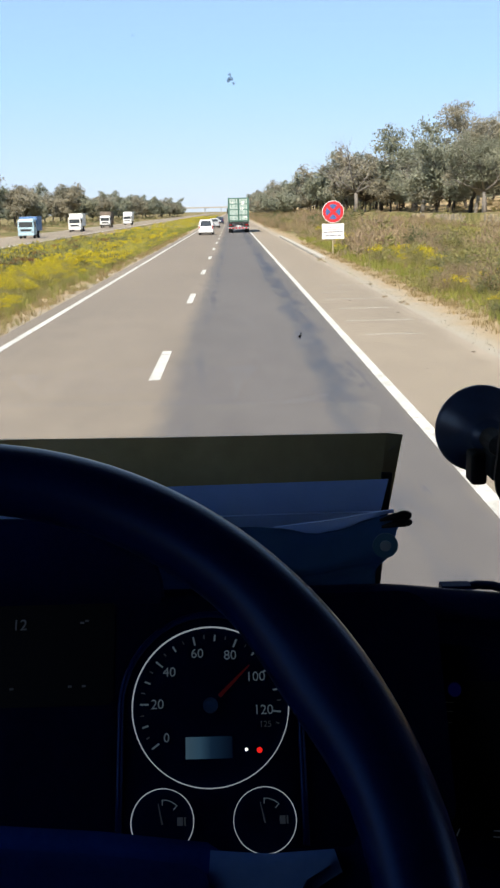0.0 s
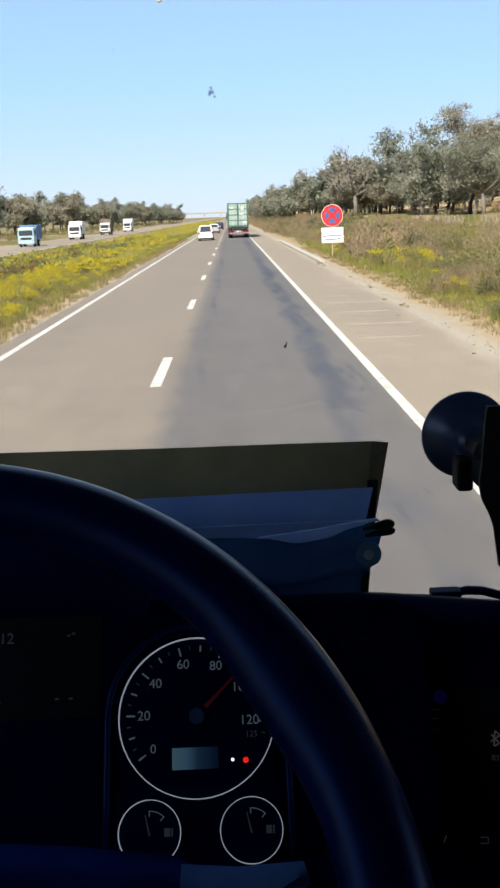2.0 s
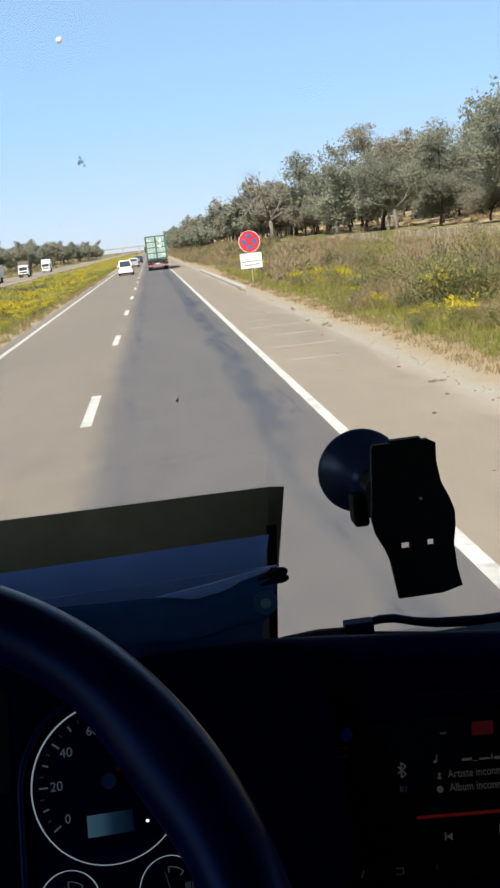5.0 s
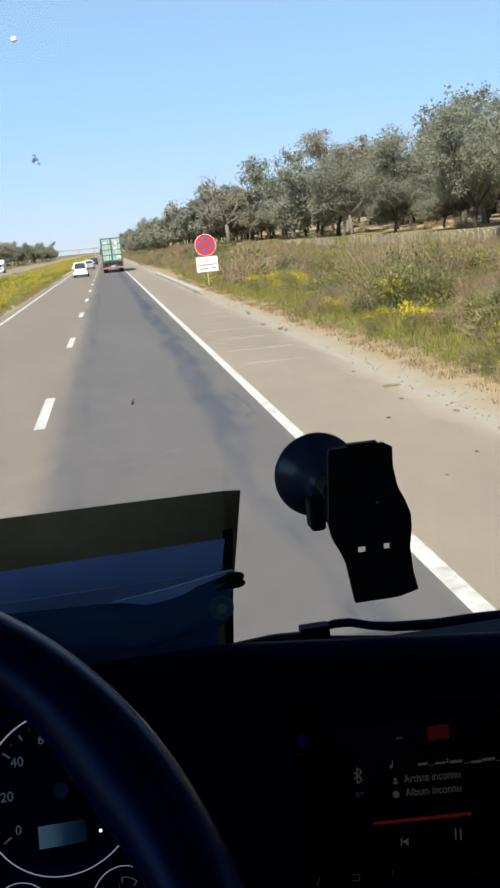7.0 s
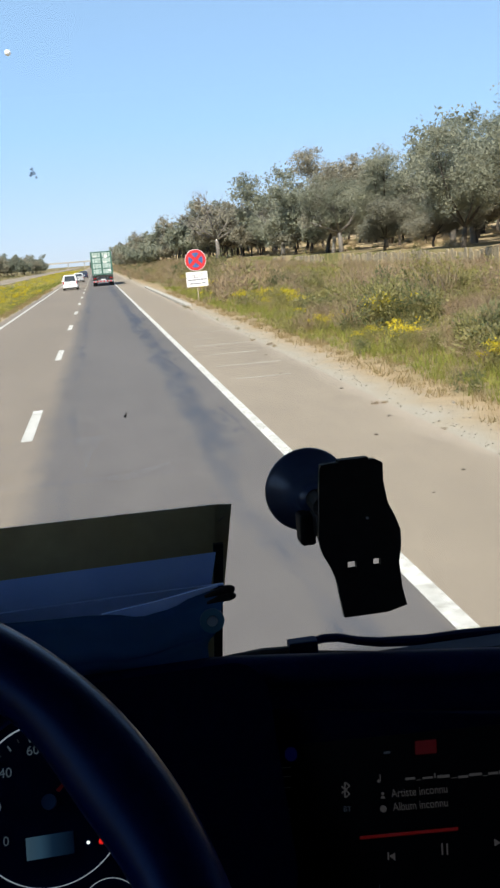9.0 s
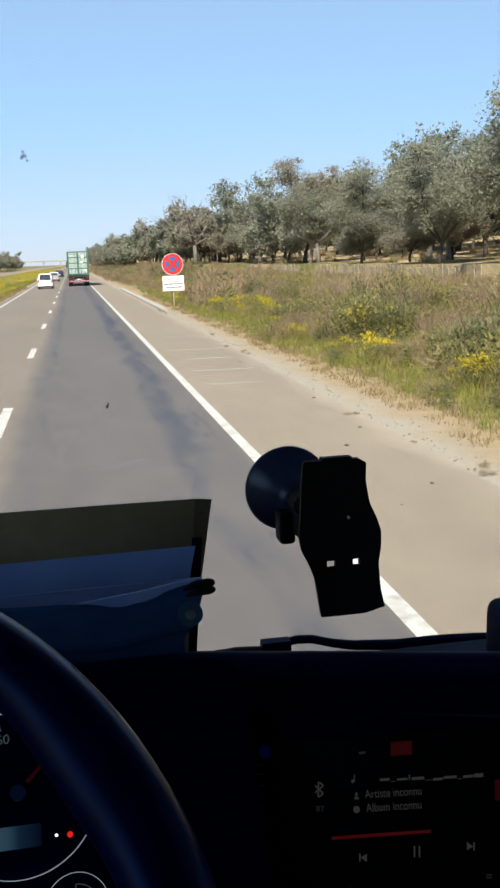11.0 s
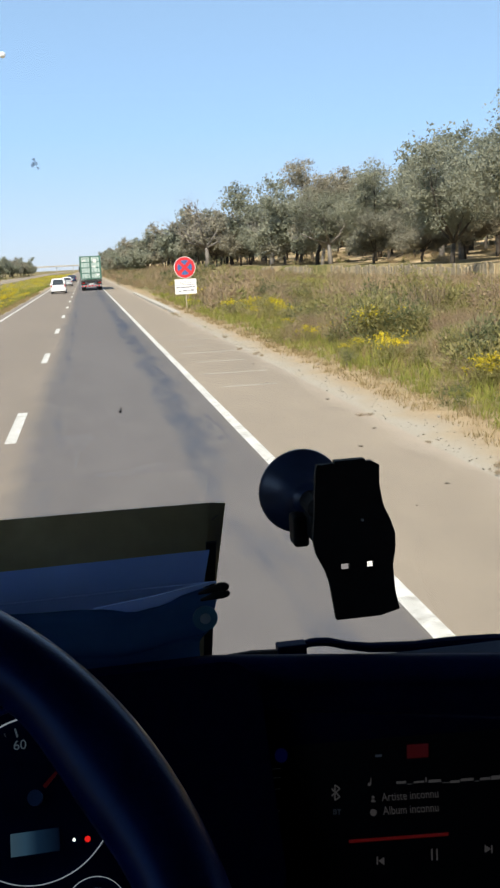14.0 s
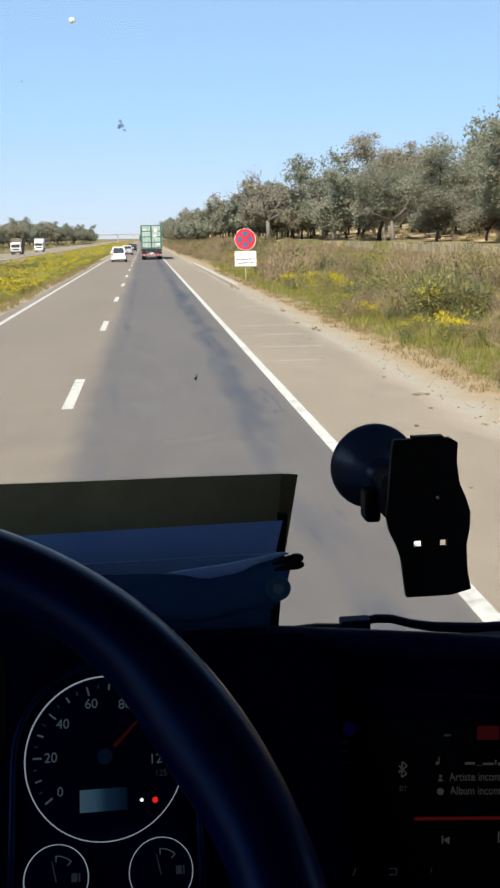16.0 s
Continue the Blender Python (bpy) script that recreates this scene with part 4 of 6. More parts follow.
y = 44.0
while y < 150:
    for row in range(4):
        x = wood_edge(y) + row * 6.0 + t.uniform(-1.6, 2.0)
        if row and t.random() < 0.22:
            continue
        stand((near_trees if row < 2 and y < 90 else mid_trees)[t.randrange(5)], x, y + t.uniform(-2.5, 2.5), t.choice((0.7, 0.82, 0.92, 1.0, 1.1, 1.25)) * t.uniform(0.93, 1.07) * (1.0 + 0.14 * ease((y - 70) / 40)))
    y += 6.4
y = 150.0
while y < 620:
    for row in range(3):
        stand(far_trees[t.randrange(4)], wood_edge(y) + row * 5.5 + t.uniform(-1.5, 1.5), y + t.uniform(-3, 3), t.uniform(1.12, 1.52))
    y += 8.5 + (y - 150) * 0.02
stand(bare_tree, 18.6, 146, 1.42)
for x, y, size in ((23.6, 58, 0.72), (21.6, 83, 0.86), (26.5, 69, 0.95), (22.0, 112, 1.05)):
    stand(bare_tree, x, y, size)
y = 60.0
while y < 420:               # the wood goes on behind its edge
    for row in range(3):
        stand(back_trees[t.randrange(3)], wood_edge(y) + 24 + row * 11 + t.uniform(-4, 4), y + t.uniform(-5, 5), t.uniform(0.8, 1.1))
    y += 11.0
y = 62.0
while y < 620:
    for row in range(2):
        stand(far_trees[t.randrange(4)], -45 - row * 7 + t.uniform(-3, 3) + 12 * ease((y - 250) / 300), y + t.uniform(-4, 4), t.uniform(0.95, 1.5))
    y += 7.5 + (y - 60) * 0.012

# low wall of upright boards that holds the floor of the wood
fence = thing("board_wall", "low weathered wall of pale upright boards below the wood", "retaining wall")
bm = fresh()
block(bm, -0.19, 0.19, -0.03, 0.03, 0, 1.0, 0.012, segs=1)
pale_me = part("board", bm, M_PALE, fence)
for k in range(166):
    y = 38 + 0.4 * k
    if k and noise.noise((y * 0.11, 5.0, 2.0)) > 0.28:       # boards have gone in places
        continue
    o = pale_me if k == 0 else new("board", pale_me.data)
    o.parent = fence
    top = ground_z(19.6, y) + 0.16 * noise.noise((y * 0.35, 1.0, 6.0)) + t.uniform(-0.16, 0.1) - 0.05
    foot = ground_z(19.1, y) - 0.15
    o.matrix_basis = pose(19.3 + t.uniform(-0.03, 0.03), y, foot, t.uniform(-3, 3), t.uniform(-4, 4), 90 + t.uniform(-5, 5)) @ Matrix.Diagonal((t.uniform(0.75, 1.02), 1, top - foot, 1))


# ---- the road sign ----
def no_stopping_sign(x, y):
    s = thing("road_sign", "round red and blue no-stopping sign over a white text plate", "sign", at=(x, y, ground_z(x, y) - 0.15))
    bm = fresh()
    tube(bm, [(0, 0, 0), (0, 0, 2.3)], 0.035, 12)
    part("post", bm, M_PALE, s)
    zc = 2.3
    bm = fresh()
    drum(bm, (0, -0.05, zc), (0, 1, 0), 0.56, 0.02, 48)
    disc = part("disc", bm, M_SIGNWHITE, s, "white-rimmed round plate")
    bm = fresh()
    drum(bm, (0, -0.063, zc), (0, 1, 0), 0.535, 0.006, 48)
    part("red_field", bm, M_SIGNRED, disc)
    for k in range(4):
        a0 = math.pi / 2 * k
        bm = fresh()
        outline = []
        for j in range(11):
            a = a0 - 0.56 + 1.12 * j / 10
            outline.append((0.385 * math.cos(a), zc + 0.385 * math.sin(a)))
        outline.append((0.115 * math.cos(a0), zc + 0.115 * math.sin(a0)))
        slab(bm, outline, -0.072, -0.066)
        part("blue_field", bm, M_SIGNBLUE, disc)
    bm = fresh()
    block(bm, -0.57, 0.57, -0.055, -0.04, 0.92, 1.70, 0.006)
    plate = part("text_plate", bm, M_SIGNWHITE, s)
    lettering("heading", "\uFEAE\uFEF4\uFEDB\uFEAC\uFE97", 0.24, Matrix.Translation((0, -0.0575, 1.54)) @ pose(0, 0, 0, 90) @ Matrix.Diagonal((1.35, 0.8, 1, 1)), M_INK, plate)
    for x0, x1, z0, z1 in ((-0.56, 0.56, 1.392, 1.408), (-0.50, -0.30, 1.24, 1.29), (-0.26, -0.06, 1.25, 1.305), (-0.02, 0.16, 1.255, 1.30), (0.20, 0.31, 1.26, 1.325), (0.35, 0.51, 1.265, 1.31), (-0.40, -0.22, 1.06, 1.11), (-0.17, 0.06, 1.065, 1.12), (0.10, 0.20, 1.075, 1.115), (0.24, 0.42, 1.08, 1.14)):
        bm = fresh()
        block(bm, x0, x1, -0.06, -0.056, z0, z1)
        part("writing_bar", bm, M_INK, plate)
    s.scale = (1.15, 1.15, 1.15)
    return s


no_stopping_sign(5.95, 58)


# the moon stands pale over the motorway
bm = fresh()
bmesh.ops.create_icosphere(bm, subdivisions=4, radius=8.6, matrix=Matrix.Translation(Vector((-0.06, 0.977, 0.2045)) * 2900))
tagged(part("moon", bm, M_MOON, smooth=True), "pale gibbous moon in the daytime sky", "moon", kind="structure")


# ---- vehicles ----
def wheel(parent, x, y, radius, width):
    bm = fresh()
    drum(bm, (x, y, radius), (1, 0, 0), radius, width, 28)
    w = part("wheel", bm, M_TYRE, parent)
    for side in (-1, 1):
        bm = fresh()
        drum(bm, (x + side * (width / 2 + 0.004), y, radius), (1, 0, 0), radius * 0.58, 0.02, 20)
        part("rim", bm, M_STEEL, w)


def lofted(bm, sections):
    """A hull through cross-sections along y: each is (y, half width low, half width top, z low, z top)."""
    rows = []
    for y, wl, wt, z0, z1 in sections:
        r_ = min(0.12, (z1 - z0) * 0.25)
        pts = [(-wl * 0.94, z0), (wl * 0.94, z0), (wl, z0 + r_), (wl, z0 + (z1 - z0) * 0.55), (wt, z1 - r_), (wt * 0.9, z1), (-wt * 0.9, z1), (-wt, z1 - r_), (-wl, z0 + (z1 - z0) * 0.55), (-wl, z0 + r_)]
        rows.append([bm.verts.new((x, y, z)) for x, z in pts])
    n = len(rows[0])
    for a, b in zip(rows, rows[1:]):
        for k in range(n):
            bm.faces.new((a[k], a[(k + 1) % n], b[(k + 1) % n], b[k]))
    bm.faces.new(rows[0])
    bm.faces.new(rows[-1][::-1])
    bmesh.ops.recalc_face_normals(bm, faces=bm.faces[:])
    return bm


def car(name, label, x, y, paint, high=1.5, wide=1.72, long=4.2, van=False):
    """A car seen from behind: rear at y, driving along +y."""
    c = thing(name, label, "car", "cars ahead", at=(x, y, 0))
    h = wide / 2
    bm = fresh()
    lofted(bm, [(0.0, h * 0.93, h * 0.9, 0.32, 0.92), (0.12, h, h * 0.96, 0.24, 0.98), (1.2, h, h * 0.98, 0.22, 1.0), (long - 1.1, h, h * 0.96, 0.22, 0.96), (long - 0.15, h * 0.95, h * 0.85, 0.26, 0.74), (long, h * 0.85, h * 0.75, 0.32, 0.62)])
    part("body", bm, paint, c)
    bm = fresh()
    rear = 0.1 if van else 0.28
    lofted(bm, [(rear, h * 0.92, h * 0.86, 0.9, 0.98), (rear + 0.22, h * 0.93, h * 0.78, 0.9, high - 0.05), (rear + 0.6, h * 0.94, h * 0.78, 0.9, high), (long * 0.55, h * 0.94, h * 0.78, 0.9, high - 0.03), (long * 0.55 + 0.7, h * 0.92, h * 0.8, 0.9, 0.97)])
    part("cabin", bm, paint, c)
    zs, ze = 0.99, high - 0.13
    q0 = [(-h * 0.74, zs), (h * 0.74, zs), (h * 0.64, ze), (-h * 0.64, ze)]
    bm2 = fresh()
    vs = [bm2.verts.new((px, rear - 0.012 + 0.22 * (pz - 0.98) / (high - 1.03), pz)) for px, pz in q0]
    ve = [bm2.verts.new((px, rear + 0.05 + 0.22 * (pz - 0.98) / (high - 1.03), pz)) for px, pz in q0]
    bm2.faces.new(vs)
    bm2.faces.new(ve[::-1])
    for k in range(4):
        bm2.faces.new((vs[(k + 1) % 4], vs[k], ve[k], ve[(k + 1) % 4]))
    bmesh.ops.recalc_face_normals(bm2, faces=bm2.faces[:])
    part("rear_window", bm2, M_AUTOGLASS, c)
    for side in (-1, 1):
        bm = fresh()
        x0, x1 = sorted((side * h * 0.80, side * h * 0.945))
        block(bm, x0, x1, -0.012, 0.1, 0.66 if not van else 0.7, 0.9 if not van else 1.05, 0.02)
        part("tail_lamp", bm, M_REDLAMP, c)
        bm = fresh()
        x0, x1 = sorted((side * h * 0.86, side * (h * 0.955)))
        block(bm, x0, x1, rear + 0.5, long * 0.55 + 0.1, 1.0, high - 0.17, 0.015)
        part("side_window", bm, M_AUTOGLASS, c)
        bm = fresh()
        x0, x1 = sorted((side * h * 0.98, side * (h + 0.17)))
        block(bm, x0, x1, long * 0.55 + 0.35, long * 0.55 + 0.45, 0.95, 1.08, 0.03)
        part("mirror", bm, paint, c)
    bm = fresh()
    block(bm, -h * 0.92, h * 0.92, -0.07, 0.12, 0.3, 0.52, 0.04)
    part("bumper", bm, paint, c)
    bm = fresh()
    block(bm, -0.26, 0.26, -0.02 if not van else -0.03, 0.01, 0.6, 0.71, 0.004)
    part("number_plate", bm, M_SIGNWHITE, c)
    bm = fresh()
    block(bm, -0.2, 0.2, -0.026 if not van else -0.036, -0.02, 0.635, 0.675)
    part("plate_bar", bm, M_INK, c)
    bm = fresh()
    block(bm, -h * 0.8, h * 0.8, 0.05, long - 0.2, 0.16, 0.34)
    part("underbody", bm, M_UNDER, c)
    for wx in (-h + 0.1, h - 0.1):
        for wy in (0.75, long - 0.85):
            wheel(c, wx, wy, 0.31, 0.2)
    return c


car("white_van", "small white van-like car driving in the overtaking lane", -3.05, 111, M_WHITE, 1.72, 1.72, 4.2, True)
car("silver_car", "silver hatchback driving far ahead in the overtaking lane", -2.9, 158, M_SILVER, 1.5, 1.75, 4.2)
car("dark_car", "dark blue car far ahead in the overtaking lane", -2.6, 205, M_BLUECAR, 1.5, 1.75, 4.2)


def container_lorry(x, y):
    c = thing("container_lorry", "articulated lorry with a pale green shipping container", "lorry", at=(x, y, 0))
    z0, z1, w, ln = 1.35, 4.15, 1.26, 12.2
    bm = fresh()
    block(bm, -w, w, 0.12, ln, z0, z1, 0.02)
    box_ = part("container", bm, M_CONTAINER, c)
    for side in (-1, 1):
        x0, x1 = sorted((side * 0.02, side * (w - 0.1)))
        bm = fresh()
        block(bm, x0, x1, 0.02, 0.12, z0 + 0.14, z1 - 0.12, 0.015)
        door = part("door", bm, M_CONTAINER, box_, "green container door with pale panels")
        for k in range(4):
            zc = z0 + 0.42 + 0.66 * k
            bm = fresh()
            block(bm, x0 + 0.09, x1 - 0.09, -0.005, 0.02, zc - 0.27, zc + 0.27, 0.02)
            part("panel", bm, M_CONTAINER_PALE, door)
        for f_ in (0.3, 0.72):
            bm = fresh()
            xr = x0 + (x1 - x0) * f_
            tube(bm, [(xr, -0.03, z0 + 0.16), (xr, -0.03, z1 - 0.14)], 0.022, 8)
            part("locking_bar", bm, M_CONTAINER, door)
        x0, x1 = sorted((side * (w - 0.11), side * (w + 0.005)))
        bm = fresh()
        block(bm, x0, x1, -0.02, 0.14, z0, z1 + 0.01, 0.01)
        part("corner_post", bm, M_CONTAINER, box_)
        for k in range(38):
            bm = fresh()
            x0, x1 = sorted((side * w, side * (w + 0.03)))
            block(bm, x0, x1, 0.45 + 0.31 * k, 0.6 + 0.31 * k, z0 + 0.16, z1 - 0.12)
            part("side_rib", bm, M_CONTAINER, box_)
    for za, zb in ((z0 - 0.01, z0 + 0.13), (z1 - 0.12, z1 + 0.012)):
        bm = fresh()
        block(bm, -w + 0.1, w - 0.1, -0.01, 0.14, za, zb, 0.01)
        part("end_rail", bm, M_CONTAINER, box_)
    for x0, x1, za, zb in ((0.3, 0.72, 3.35, 3.75), (0.22, 0.6, 2.75, 3.0), (-0.95, -0.6, 3.5, 3.72), (0.7, 1.0, 1.75, 2.0)):
        bm = fresh()
        block(bm, x0, x1, -0.012, -0.008, za, zb)
        part("marking_panel", bm, M_SIGNWHITE, box_, "pale marking panel on the container door")
    bm = fresh()
    block(bm, -0.5, 0.5, 0.2, ln - 0.5, 1.0, z0 - 0.012, 0.01)
    block(bm, -w, w, 0.05, 0.2, 1.08, z0 - 0.03, 0.01)
    part("chassis", bm, M_UNDER, c)
    bm = fresh()
    block(bm, -w + 0.03, w - 0.03, -0.06, 0.04, 0.48, 0.66, 0.015)
    bumper = part("rear_bumper", bm, M_STEEL, c)
    for k in range(6):
        bm = fresh()
        xa = -w + 0.06 + 0.4 * k
        block(bm, xa, xa + 0.2, -0.068, -0.062, 0.5, 0.64)
        part("red_stripe", bm, M_SIGNRED, bumper)
    for side in (-1, 1):
        bm = fresh()
        x0, x1 = sorted((side * 0.82, side * 1.15))
        block(bm, x0, x1, -0.02, 0.06, 0.88, 0.99, 0.015)
        part("tail_lamp", bm, M_REDLAMP, c)
        bm = fresh()
        x0, x1 = sorted((side * 0.55, side * 1.2))
        block(bm, x0, x1, 0.06, 0.09, 0.4, 0.9, 0.005)
        part("mud_flap", bm, M_UNDER, c)
    bm = fresh()
    block(bm, -0.27, 0.27, -0.03, 0.02, 0.74, 0.86, 0.004)
    part("number_plate", bm, M_SIGNWHITE, c)
    for wy in (1.0, 2.35, 3.7, 10.4, 14.0):
        for wx in (-1.0, 1.0):
            wheel(c, wx, wy, 0.5, 0.5 if wy < 12 else 0.32)
    bm = fresh()
    block(bm, -1.22, 1.22, ln + 0.5, ln + 2.6, 0.55, 3.5, 0.12)
    part("tractor_cab", bm, M_WHITE, c)
    for side in (-1, 1):
        bm = fresh()
        x0, x1 = sorted((side * 1.3, side * 1.5))
        block(bm, x0, x1, ln + 2.3, ln + 2.42, 2.2, 3.0, 0.03)
        part("mirror", bm, M_UNDER, c)
    return c


container_lorry(0.78, 119)


def box_lorry(name, label, x, y, cab, box, high=3.5, long=7.5, open_top=False):
    """A lorry coming towards the viewer: its front at y."""
    c = thing(name, label, "lorry", "oncoming lorries", at=(x, y, 0))
    c.scale = (0.86, 0.86, 0.86)
    bm = fresh()
    lofted(bm, [(0.0, 1.08, 1.0, 0.5, 2.35), (0.12, 1.13, 1.05, 0.45, 2.55), (1.7, 1.13, 1.08, 0.45, 2.65)])
    cb = part("cab", bm, cab, c)
    bm = fresh()
    block(bm, -0.92, 0.92, -0.03, 0.06, 1.5, 2.2, 0.03)
    part("windscreen", bm, M_AUTOGLASS, cb)
    bm = fresh()
    block(bm, -0.75, 0.75, -0.03, 0.04, 0.95, 1.25, 0.02)
    part("grille", bm, M_UNDER, cb)
    bm = fresh()
    block(bm, -1.1, 1.1, -0.08, 0.1, 0.4, 0.72, 0.04)
    part("bumper", bm, M_UNDER if open_top else cab, cb)
    for side in (-1, 1):
        x0, x1 = sorted((side * 0.78, side * 1.03))
        bm = fresh()
        block(bm, x0, x1, -0.045, 0.03, 0.78, 0.94, 0.02)
        part("headlamp", bm, M_STEEL, cb)
        x0, x1 = sorted((side * 1.08, side * 1.15))
        bm = fresh()
        block(bm, x0, x1, 0.45, 1.25, 1.5, 2.2, 0.02)
        part("side_window", bm, M_AUTOGLASS, cb)
        x0, x1 = sorted((side * 1.2, side * 1.36))
        bm = fresh()
        block(bm, x0, x1, 0.1, 0.18, 1.6, 2.15, 0.03)
        part("mirror", bm, M_UNDER, cb)
    bm = fresh()
    block(bm, -1.2, 1.2, 1.85, long, 0.95, high, 0.04)
    part("cargo_box", bm, box, c)
    for k in range(6):
        for side in (-1, 1):
            x0, x1 = sorted((side * 1.2, side * 1.23))
            bm = fresh()
            ya = 2.0 + (long - 2.4) * k / 5
            block(bm, x0, x1, ya, ya + 0.08, 1.0, high - 0.06)
            part("side_batten", bm, box, c)
    bm = fresh()
    block(bm, -0.42, 0.42, 0.6, long - 0.2, 0.62, 0.94)
    part("chassis", bm, M_UNDER, c)
    for wy in (0.95, long - 1.7):
        for wx in (-0.95, 0.95):
            wheel(c, wx, wy, 0.46, 0.3)
    return c


box_lorry("blue_lorry", "oncoming lorry with a pale blue cab and blue load box", -24.2, 114, M_PALEBLUE, M_BLUETRUCK, 2.9, 5.2)
box_lorry("white_lorry", "oncoming white box lorry on the far carriageway", -24.3, 150, M_WHITE, M_WHITE, 3.2, 5.6)
box_lorry("brown_lorry", "oncoming lorry with a brown slatted load", -24.3, 186, M_WHITE, M_BROWN, 3.5, 6.5, True)
box_lorry("white_lorry", "oncoming white box lorry on the far carriageway", -24.3, 226, M_WHITE, M_WHITE, 3.4, 6.0)


# ---- the cab ----
DASH_X0, DASH_X1 = -0.98, 1.36
GLASS_Y = 1.262


def frame_of(origin, right, up):
    """A pose from an origin and two directions."""
    a = Vector(right).normalized()
    b = (Vector(up) - a * a.dot(Vector(up))).normalized()
    c = a.cross(b)
    return Matrix(((a.x, b.x, c.x, origin[0]), (a.y, b.y, c.y, origin[1]), (a.z, b.z, c.z, origin[2]), (0, 0, 0, 1)))


def shell(name, x0, x1, y0, y1, z0, z1, label, material=None):
    bm = fresh()
    block(bm, x0, x1, y0, y1, z0, z1)
    return tagged(part(name, bm, material or M_SHELL), label, "cab wall", kind="structure")


shell("floor", DASH_X0 - 0.06, DASH_X1 + 0.06, -1.0, 1.3, 1.1, 1.16, "dark rubber cab floor")
tagged(shell("ceiling", DASH_X0 - 0.06, DASH_X1 + 0.06, -1.0, 1.3, 3.2, 3.26, "dark cab roof lining"), category="ceiling")
shell("wall_rear", DASH_X0, DASH_X1, -1.0, -0.94, 1.16, 3.2, "dark lined rear wall of the cab")
for nm, xa, xb in (("wall_left", DASH_X0 - 0.06, DASH_X0), ("wall_right", DASH_X1, DASH_X1 + 0.06)):
    bm = fresh()
    block(bm, xa, xb, -1.0, 1.3, 1.16, 2.2)
    block(bm, xa, xb, -1.0, 1.3, 2.95, 3.2)
    block(bm, xa, xb, -1.0, 0.1, 2.2, 2.95)
    block(bm, xa, xb, 1.14, 1.3, 2.2, 2.95)
    tagged(part(nm, bm, M_SHELL), "dark cab side with a window opening", "cab wall", kind="structure")
bm = fresh()
block(bm, DASH_X0, DASH_X1, 1.235, 1.3, 1.16, 2.165)
tagged(part("wall_front", bm, M_SHELL), "dark panel below the windscreen", "cab wall", kind="structure")

window = thing("window_1", "clear lorry windscreen, lightly marked by insects", "windscreen", kind="structure")
bm = fresh()
block(bm, DASH_X0, DASH_X1, GLASS_Y, GLASS_Y + 0.005, 2.165, 3.2)
pane = part("pane", bm, M_GLASS, window)
pane.visible_shadow = False


def smear(name, x, z, size, seed, material):
    """A ragged little spot dried on the glass."""
    t_ = random.Random(seed)
    for k in range(7):
        bm = fresh()
        n = 9
        cx, cz = x + t_.gauss(0, size * 0.35), z + t_.gauss(0, size * 0.5)
        slab(bm, [(cx + size * t_.uniform(0.15, 0.45) * math.cos(2 * math.pi * j / n), cz + size * t_.uniform(0.15, 0.5) * math.sin(2 * math.pi * j / n)) for j in range(n)], GLASS_Y - 0.0012, GLASS_Y - 0.0004)
        part(name, bm, material, pane)


smear("insect_smear", -0.105, 2.758, 0.0052, 3, M_SPLAT)
smear("insect_smear", -0.037, 2.4985, 0.0026, 5, M_SPLATDARK)
for sx, sz in ((-0.135, 2.695), (0.08, 2.62), (-0.2, 2.8)):
    smear("insect_smear", sx, sz, 0.0012, int(sz * 1000), M_SPLAT)


def sag(x, y, z):
    """The dash top falls away a little towards the passenger's side."""
    return 0.0 if z <= 2.12 else -0.115 * max(x - 0.02, 0) * (1 if x < 0.5 else 0.5 / x)


dash = thing("dashboard", "near-black soft dashboard in deep shade", "dashboard", kind="structure")
bm = fresh()
profile = [(1.235, 1.3), (1.235, 2.155), (1.2, 2.192), (1.12, 2.252), (1.07, 2.284), (1.04, 2.302), (1.022, 2.3115), (1.008, 2.3150), (0.999, 2.3115), (0.994, 2.302), (0.996, 2.294), (1.002, 2.287), (0.935, 2.138), (0.9, 2.09), (0.875, 2.0), (0.9, 1.7), (0.95, 1.3)]
extrude_x(bm, profile, DASH_X0 + 0.003, DASH_X1 - 0.003, 120, sag)
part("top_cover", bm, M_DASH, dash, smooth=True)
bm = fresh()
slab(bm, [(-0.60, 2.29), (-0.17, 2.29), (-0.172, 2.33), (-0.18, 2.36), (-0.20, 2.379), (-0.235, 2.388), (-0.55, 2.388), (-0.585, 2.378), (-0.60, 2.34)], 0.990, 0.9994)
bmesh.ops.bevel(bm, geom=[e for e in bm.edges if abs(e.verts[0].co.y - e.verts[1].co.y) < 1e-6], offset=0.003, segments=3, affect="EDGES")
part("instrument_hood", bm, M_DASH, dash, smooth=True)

GM = frame_of((-0.13, 0.945, 2.245), (1, 0, 0), (0, 0.5843, 0.8115))


def flat_round(w, h, rad, n=6):
    """A rounded oblong outline, half sizes w and h."""
    out = []
    for cx, cy, a0 in ((w - rad, h - rad, 0), (-w + rad, h - rad, 90), (-w + rad, -h + rad, 180), (w - rad, -h + rad, 270)):
        for k in range(n + 1):
            a = radians(a0 + 90 * k / n)
            out.append((cx + rad * math.cos(a), cy + rad * math.sin(a)))
    return out


FLIP = pose(0, 0, 0, -90, 0, 0)     # from an outline in (x, z), thick along y, to one in (x, y), thick along -z


def sheet(name, outline, z0, z1, frame_m, material, parent, label=""):
    """A flat piece on an instrument's frame: outline in its plane, from z0 to z1 above it."""
    bm = fresh()
    slab(bm, outline, -z1, -z0)
    bmesh.ops.transform(bm, matrix=frame_m @ FLIP, verts=bm.verts[:])
    return part(name, bm, material, parent, label)


